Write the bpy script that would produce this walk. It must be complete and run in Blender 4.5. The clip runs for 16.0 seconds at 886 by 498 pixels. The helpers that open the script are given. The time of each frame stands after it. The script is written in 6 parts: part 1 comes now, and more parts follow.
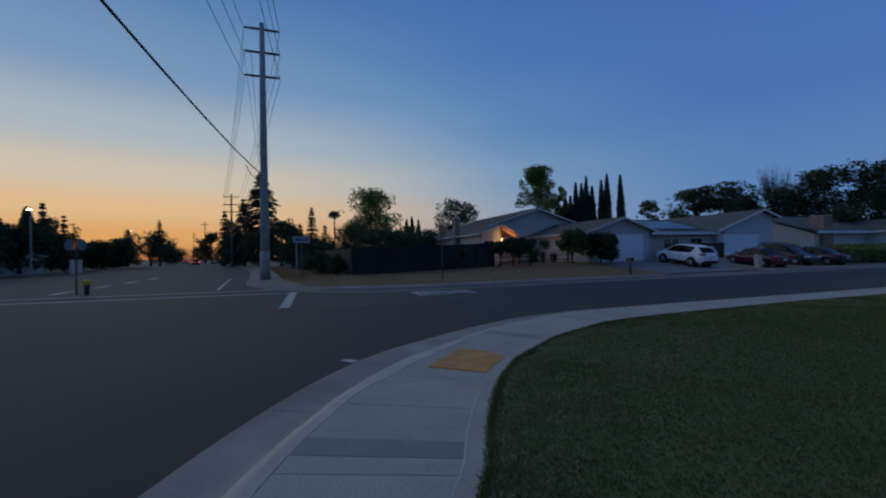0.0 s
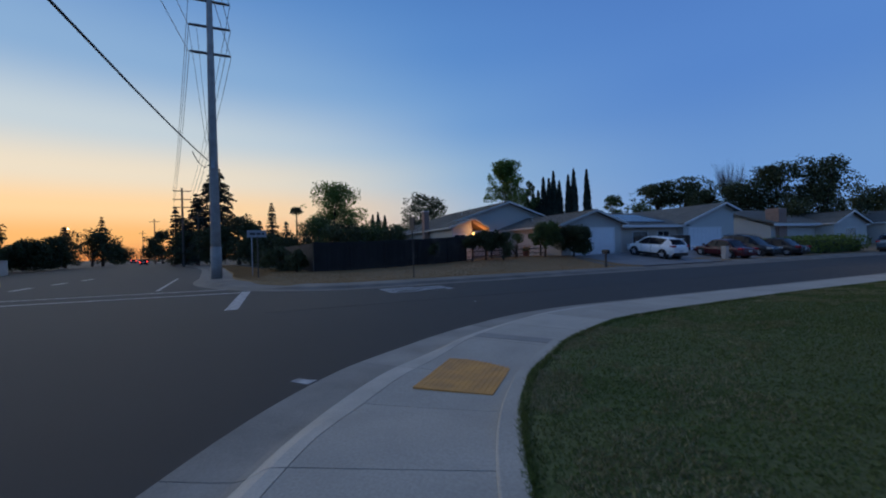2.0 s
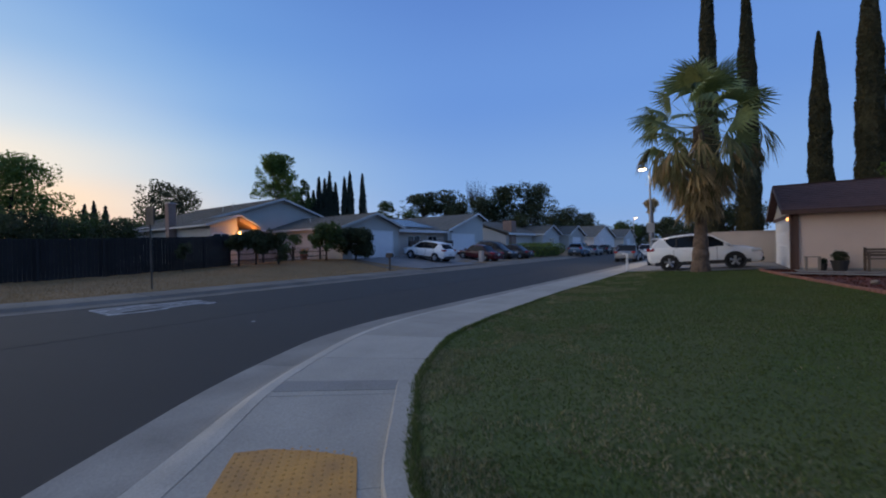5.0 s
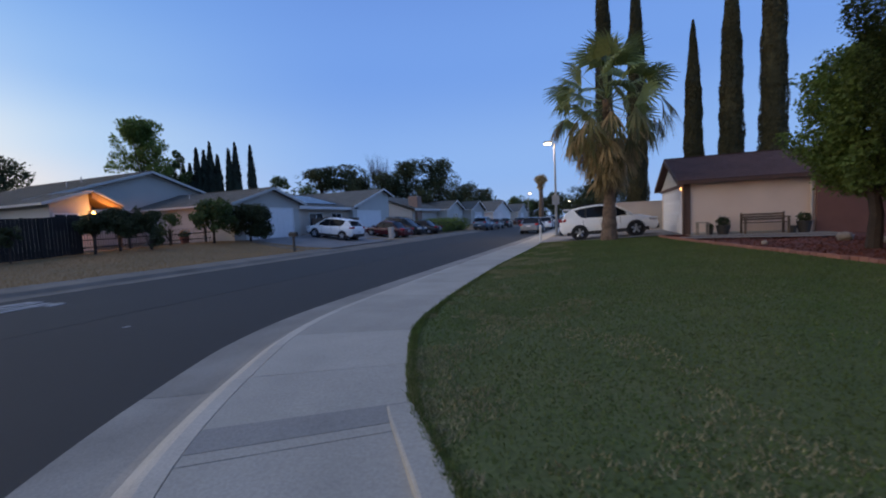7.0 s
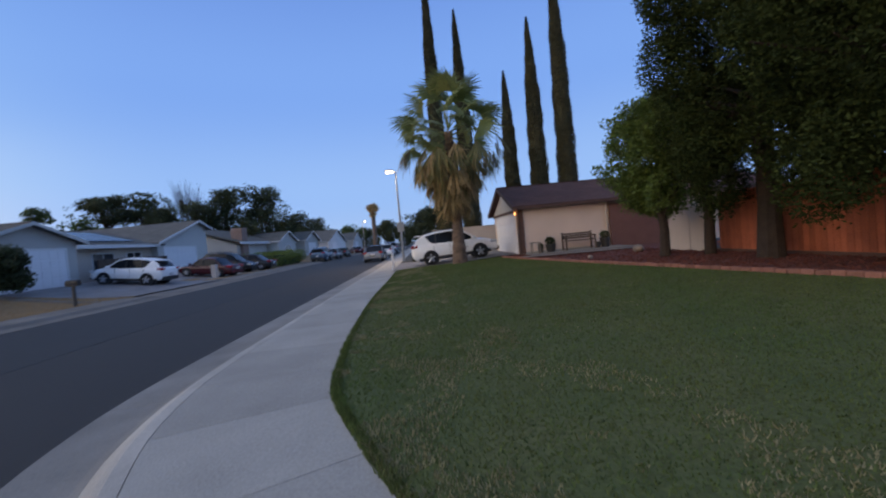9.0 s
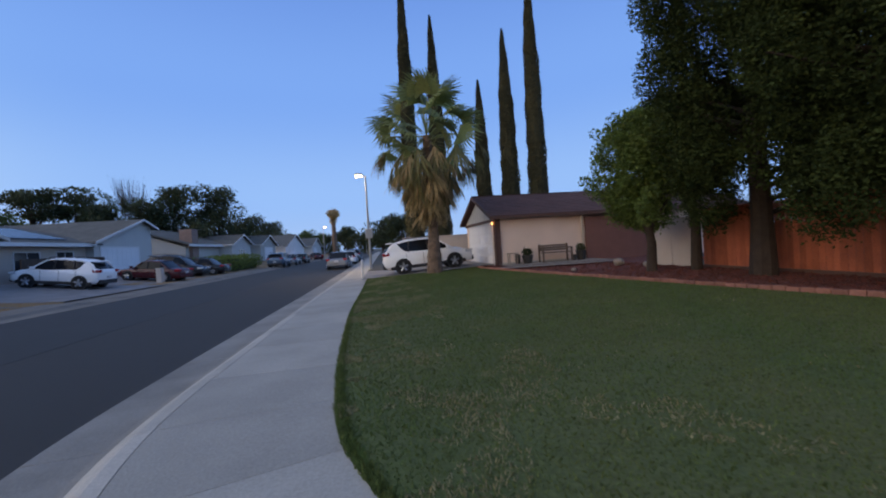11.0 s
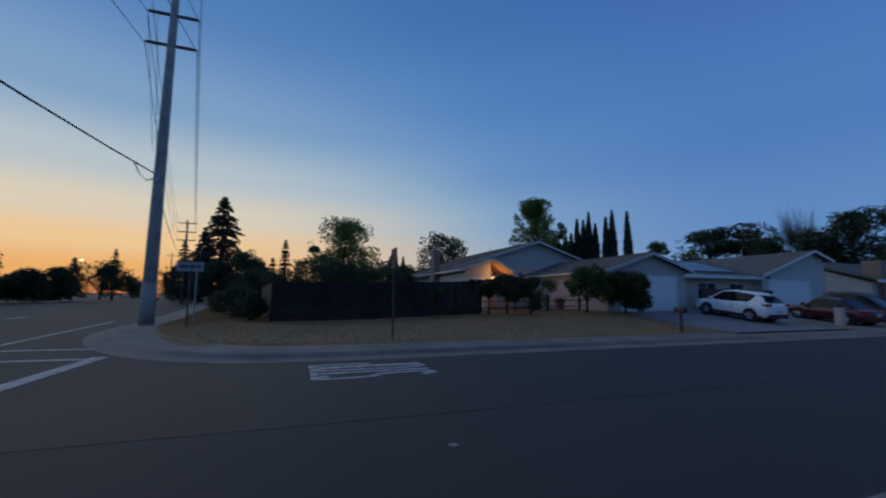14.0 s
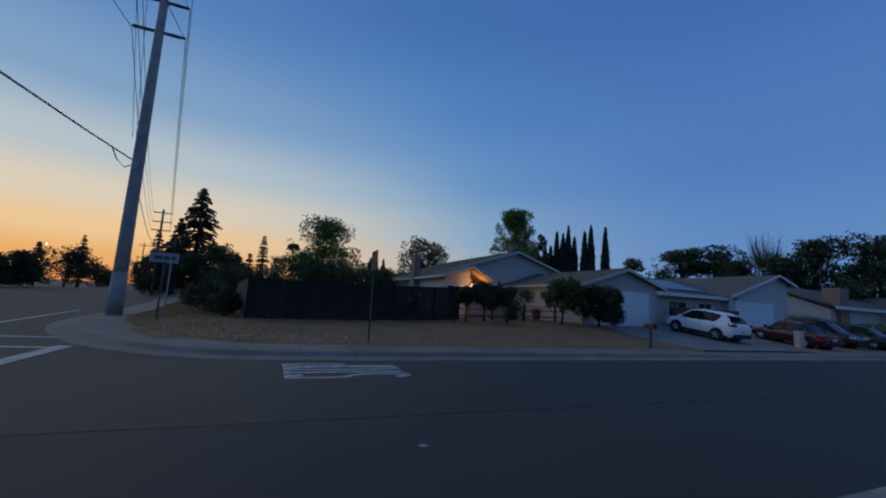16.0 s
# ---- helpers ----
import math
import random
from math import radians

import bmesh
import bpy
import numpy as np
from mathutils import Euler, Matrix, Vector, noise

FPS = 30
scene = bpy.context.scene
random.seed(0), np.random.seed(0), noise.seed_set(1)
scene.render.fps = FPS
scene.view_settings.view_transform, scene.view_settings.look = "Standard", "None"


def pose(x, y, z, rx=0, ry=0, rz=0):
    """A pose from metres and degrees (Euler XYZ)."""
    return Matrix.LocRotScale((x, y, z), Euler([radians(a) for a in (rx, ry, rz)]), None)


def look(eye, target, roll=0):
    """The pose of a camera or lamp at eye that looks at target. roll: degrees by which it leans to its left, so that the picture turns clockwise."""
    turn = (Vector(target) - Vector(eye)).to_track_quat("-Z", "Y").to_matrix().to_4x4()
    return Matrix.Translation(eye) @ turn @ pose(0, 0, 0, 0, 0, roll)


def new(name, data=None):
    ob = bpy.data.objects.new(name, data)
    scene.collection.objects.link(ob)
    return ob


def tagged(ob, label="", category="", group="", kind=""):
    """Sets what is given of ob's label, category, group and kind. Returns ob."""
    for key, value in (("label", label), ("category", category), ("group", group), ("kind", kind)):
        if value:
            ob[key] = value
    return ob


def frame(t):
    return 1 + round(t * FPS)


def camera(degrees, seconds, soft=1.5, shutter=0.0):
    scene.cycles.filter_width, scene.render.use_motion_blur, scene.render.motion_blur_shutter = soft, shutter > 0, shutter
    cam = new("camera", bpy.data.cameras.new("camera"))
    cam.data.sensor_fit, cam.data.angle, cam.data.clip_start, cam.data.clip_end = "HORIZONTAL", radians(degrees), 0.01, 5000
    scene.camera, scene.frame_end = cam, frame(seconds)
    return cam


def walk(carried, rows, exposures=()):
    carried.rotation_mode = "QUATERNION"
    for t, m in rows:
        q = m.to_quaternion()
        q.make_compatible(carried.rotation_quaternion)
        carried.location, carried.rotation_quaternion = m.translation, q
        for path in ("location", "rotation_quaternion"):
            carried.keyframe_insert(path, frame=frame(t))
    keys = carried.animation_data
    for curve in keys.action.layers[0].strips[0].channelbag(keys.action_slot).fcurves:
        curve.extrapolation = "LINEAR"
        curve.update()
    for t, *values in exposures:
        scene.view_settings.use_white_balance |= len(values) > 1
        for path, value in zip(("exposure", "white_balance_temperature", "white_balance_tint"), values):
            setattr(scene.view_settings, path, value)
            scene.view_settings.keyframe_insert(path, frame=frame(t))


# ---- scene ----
cam = camera(95.1, 16.0, soft=2.0, shutter=0.5)
PATH = [
    (0, (5.07, -1.819, 1.73), (3.177, -1.174, 1.754), -1.1),
    (0.5, (4.684, -1.787, 1.689), (2.827, -1.043, 1.687), -0.9),
    (1, (4.208, -1.735, 1.64), (2.35, -0.994, 1.659), 1.2),
    (1.5, (3.874, -1.629, 1.64), (2.28, -0.421, 1.647), -1.4),
    (2, (3.457, -1.527, 1.551), (1.623, -0.728, 1.556), -1.7),
    (2.5, (3.079, -1.458, 1.502), (1.288, -0.569, 1.48), -1.2),
    (3, (2.717, -1.361, 1.563), (1.297, 0.046, 1.488), -2.1),
    (3.5, (2.306, -1.176, 1.506), (0.801, 0.142, 1.516), -1.2),
    (4, (1.982, -1.093, 1.53), (0.679, 0.424, 1.537), -2.6),
    (4.2, (1.87, -1.042, 1.548), (0.685, 0.569, 1.549), -2.6),
    (6.3, (0.413, -0.289, 1.534), (-0.688, 1.381, 1.52), 0.5),
    (6.5, (0.287, -0.199, 1.515), (-0.714, 1.533, 1.496), 0.6),
    (7, (-0.056, -0.086, 1.469), (-0.77, 1.778, 1.334), -2.6),
    (7.5, (-0.403, 0.041, 1.446), (-1.255, 1.845, 1.301), -4.6),
    (8, (-0.741, 0.19, 1.402), (-1.268, 2.114, 1.272), -5.4),
    (8.5, (-1.004, 0.318, 1.467), (-0.96, 2.31, 1.295), -4.4),
    (9, (-1.21, 0.526, 1.557), (-1.12, 2.524, 1.504), -5.4),
    (9.2, (-1.269, 0.591, 1.579), (-0.942, 2.563, 1.53), -4.3),
    (11.3, (-1.943, 1.595, 1.568), (-1.674, 3.577, 1.559), -3.3),
    (11.5, (-2.009, 1.725, 1.603), (-2.254, 3.709, 1.655), -2.2),
    (12, (-2.318, 2.194, 1.76), (-3.917, 3.387, 1.903), 3.3),
    (12.5, (-2.695, 2.303, 1.702), (-4.631, 2.803, 1.754), 0.8),
    (13, (-2.807, 2.31, 1.685), (-4.79, 2.526, 1.836), 0.7),
    (13.5, (-2.73, 2.333, 1.674), (-4.67, 2.77, 1.89), -0.2),
    (14, (-2.704, 2.338, 1.686), (-4.573, 3.012, 1.914), 0.5),
    (14.5, (-2.644, 2.333, 1.72), (-4.455, 3.144, 1.968), 1.1),
    (15, (-2.634, 2.335, 1.694), (-4.488, 3.045, 1.937), 1.4),
    (15.5, (-2.561, 2.294, 1.7), (-4.395, 3.054, 1.943), 2.3),
    (16, (-2.562, 2.296, 1.676), (-4.395, 3.054, 1.934), 3.4),
]
walk(cam, [(t, look(eye, target, roll)) for t, eye, target, roll in PATH],
     exposures=[(0.0, -0.42, 5900, 8), (0.5, -0.12, 5900, 8), (1.0, -0.14, 5950, 7), (1.5, 0.08, 6000, 7), (2.5, 0.08, 6050, 8), (3.5, 0.26, 6200, 10), (4.2, 0.38, 6500, 11), (6.3, 0.62, 6800, 13), (7.0, 0.70, 6900, 14), (8.3, 0.86, 7300, 14), (9.0, 0.88, 7300, 15), (11.3, 0.88, 7050, 13), (11.7, 0.72, 6800, 10), (12.0, 0.36, 6350, 9), (12.5, 0.1, 6150, 8), (13.0, -0.22, 6050, 8), (14.0, -0.2, 5950, 6), (16.0, -0.2, 5950, 6)])

# ---- sky and exposure ----
world = bpy.data.worlds.new("dusk_sky")
scene.world = world
world.use_nodes = True
wn, wl = world.node_tree.nodes, world.node_tree.links
wn.clear()


def sky_ramp(stops):
    r = wn.new("ShaderNodeValToRGB")
    r.color_ramp.interpolation = "EASE"
    els = r.color_ramp.elements
    els[0].position, els[0].color = stops[0][0], (*stops[0][1], 1)
    els[1].position, els[1].color = stops[-1][0], (*stops[-1][1], 1)
    for p, c in stops[1:-1]:
        e = els.new(p)
        e.color = (*c, 1)
    return r


SUNSET = Vector((-0.87, -0.49, 0.0)).normalized()
w_geo = wn.new("ShaderNodeTexCoord")
w_sep = wn.new("ShaderNodeSeparateXYZ")
w_dot = wn.new("ShaderNodeVectorMath")
w_dot.operation = "DOT_PRODUCT"
w_dot.inputs[1].default_value = SUNSET
def side_of_sky(lo, hi):
    n = wn.new("ShaderNodeMapRange")
    n.interpolation_type = "SMOOTHSTEP"
    n.inputs[1].default_value, n.inputs[2].default_value = lo, hi
    wl.new(w_dot.outputs["Value"], n.inputs[0])
    return n


w_side, w_half = side_of_sky(0.48, 1.0), side_of_sky(0.0, 0.9)
w_west = sky_ramp([(0.0, (0.86, 0.30, 0.085)), (0.045, (1.0, 0.48, 0.15)), (0.10, (1.02, 0.64, 0.31)), (0.165, (0.86, 0.70, 0.51)), (0.25, (0.57, 0.61, 0.62)), (0.37, (0.27, 0.405, 0.59)), (0.55, (0.12, 0.245, 0.51)), (0.75, (0.10, 0.18, 0.36)), (1.0, (0.115, 0.175, 0.30))])
w_pale = sky_ramp([(0.0, (0.56, 0.50, 0.46)), (0.08, (0.50, 0.545, 0.56)), (0.18, (0.355, 0.49, 0.60)), (0.30, (0.205, 0.365, 0.59)), (0.45, (0.118, 0.265, 0.54)), (0.62, (0.075, 0.19, 0.45)), (0.78, (0.09, 0.17, 0.35)), (1.0, (0.115, 0.175, 0.30))])
w_east = sky_ramp([(0.0, (0.19, 0.305, 0.52)), (0.12, (0.154, 0.287, 0.55)), (0.35, (0.10, 0.22, 0.52)), (0.62, (0.068, 0.16, 0.44)), (0.78, (0.09, 0.16, 0.35)), (1.0, (0.115, 0.175, 0.30))])
w_first = wn.new("ShaderNodeMix")
w_first.data_type = "RGBA"
w_mix = wn.new("ShaderNodeMix")
w_mix.data_type = "RGBA"
w_bg = wn.new("ShaderNodeBackground")
w_bg.inputs["Strength"].default_value = 1.0
w_out = wn.new("ShaderNodeOutputWorld")
wl.new(w_geo.outputs["Generated"], w_sep.inputs[0])
wl.new(w_geo.outputs["Generated"], w_dot.inputs[0])
for r in (w_west, w_pale, w_east):
    wl.new(w_sep.outputs["Z"], r.inputs[0])
wl.new(w_half.outputs[0], w_first.inputs["Factor"])
wl.new(w_east.outputs[0], w_first.inputs["A"])
wl.new(w_pale.outputs[0], w_first.inputs["B"])
wl.new(w_side.outputs[0], w_mix.inputs["Factor"])
wl.new(w_first.outputs["Result"], w_mix.inputs["A"])
wl.new(w_west.outputs[0], w_mix.inputs["B"])
wl.new(w_mix.outputs["Result"], w_bg.inputs["Color"])
wl.new(w_bg.outputs[0], w_out.inputs["Surface"])

# afterglow of the sun that has just set, a wide soft light from the west
glow = new("afterglow", bpy.data.lights.new("afterglow", "SUN"))
glow.data.energy, glow.data.angle, glow.data.color = 0.62, radians(70), (1.0, 0.86, 0.66)
glow.matrix_basis = look((-87, -49, 52), (0, 0, 0))

rng = np.random.default_rng(7)


# ---- materials ----
def mat(name, colour, rough=0.8, metal=0.0, vary=0.25, scale=6.0, fine=60.0, bump=0.3, second=None, blotch=0.5, each=0.0, emit=None, island=0.0, thin=0.0, gloss=0.5):
    m = bpy.data.materials.new(name)
    m.use_nodes = True
    n, l = m.node_tree.nodes, m.node_tree.links
    p = n["Principled BSDF"]
    p.inputs["Roughness"].default_value, p.inputs["Metallic"].default_value, p.inputs["Specular IOR Level"].default_value = rough, metal, gloss
    co = n.new("ShaderNodeTexCoord")
    big, small = n.new("ShaderNodeTexNoise"), n.new("ShaderNodeTexNoise")
    big.inputs["Scale"].default_value, small.inputs["Scale"].default_value = scale, fine
    big.inputs["Detail"].default_value, small.inputs["Detail"].default_value = 5, 3
    geo = n.new("ShaderNodeNewGeometry")
    l.new(geo.outputs["Position"], big.inputs["Vector"])
    l.new(geo.outputs["Position"], small.inputs["Vector"])
    ramp = n.new("ShaderNodeMapRange")
    ramp.inputs[1].default_value, ramp.inputs[2].default_value = 0.5 - blotch * 0.35, 0.5 + blotch * 0.35
    l.new(big.outputs["Fac"], ramp.inputs[0])
    mix = n.new("ShaderNodeMix")
    mix.data_type = "RGBA"
    dark = second or tuple(c * (1 - vary) for c in colour)
    mix.inputs["A"].default_value, mix.inputs["B"].default_value = (*dark, 1), (*colour, 1)
    l.new(ramp.outputs[0], mix.inputs["Factor"])
    hsv = n.new("ShaderNodeHueSaturation")
    l.new(mix.outputs["Result"], hsv.inputs["Color"])
    val = n.new("ShaderNodeMapRange")
    val.inputs[1].default_value, val.inputs[2].default_value = 0.25, 0.75
    val.inputs[3].default_value, val.inputs[4].default_value = 1 - vary, 1 + vary
    l.new(small.outputs["Fac"], val.inputs[0])
    out = val.outputs[0]
    for amount, socket in ((each, "object"), (island, "island")):
        if amount:
            src = n.new("ShaderNodeObjectInfo").outputs["Random"] if socket == "object" else geo.outputs["Random Per Island"]
            rr = n.new("ShaderNodeMapRange")
            rr.inputs[3].default_value, rr.inputs[4].default_value = 1 - amount, 1 + amount
            l.new(src, rr.inputs[0])
            mul = n.new("ShaderNodeMath")
            mul.operation = "MULTIPLY"
            l.new(out, mul.inputs[0])
            l.new(rr.outputs[0], mul.inputs[1])
            out = mul.outputs[0]
    l.new(out, hsv.inputs["Value"])
    l.new(hsv.outputs[0], p.inputs["Base Color"])
    if bump:
        b = n.new("ShaderNodeBump")
        b.inputs["Strength"].default_value, b.inputs["Distance"].default_value = bump, 0.01
        l.new(small.outputs["Fac"], b.inputs["Height"])
        l.new(b.outputs[0], p.inputs["Normal"])
    if thin:
        tr, both, end = n.new("ShaderNodeBsdfTranslucent"), n.new("ShaderNodeMixShader"), n["Material Output"]
        l.new(hsv.outputs[0], tr.inputs["Color"])
        both.inputs[0].default_value = thin
        l.new(p.outputs[0], both.inputs[1])
        l.new(tr.outputs[0], both.inputs[2])
        l.new(both.outputs[0], end.inputs["Surface"])
    if emit:
        p.inputs["Emission Color"].default_value = (*emit[0], 1)
        p.inputs["Emission Strength"].default_value = emit[1]
    return m


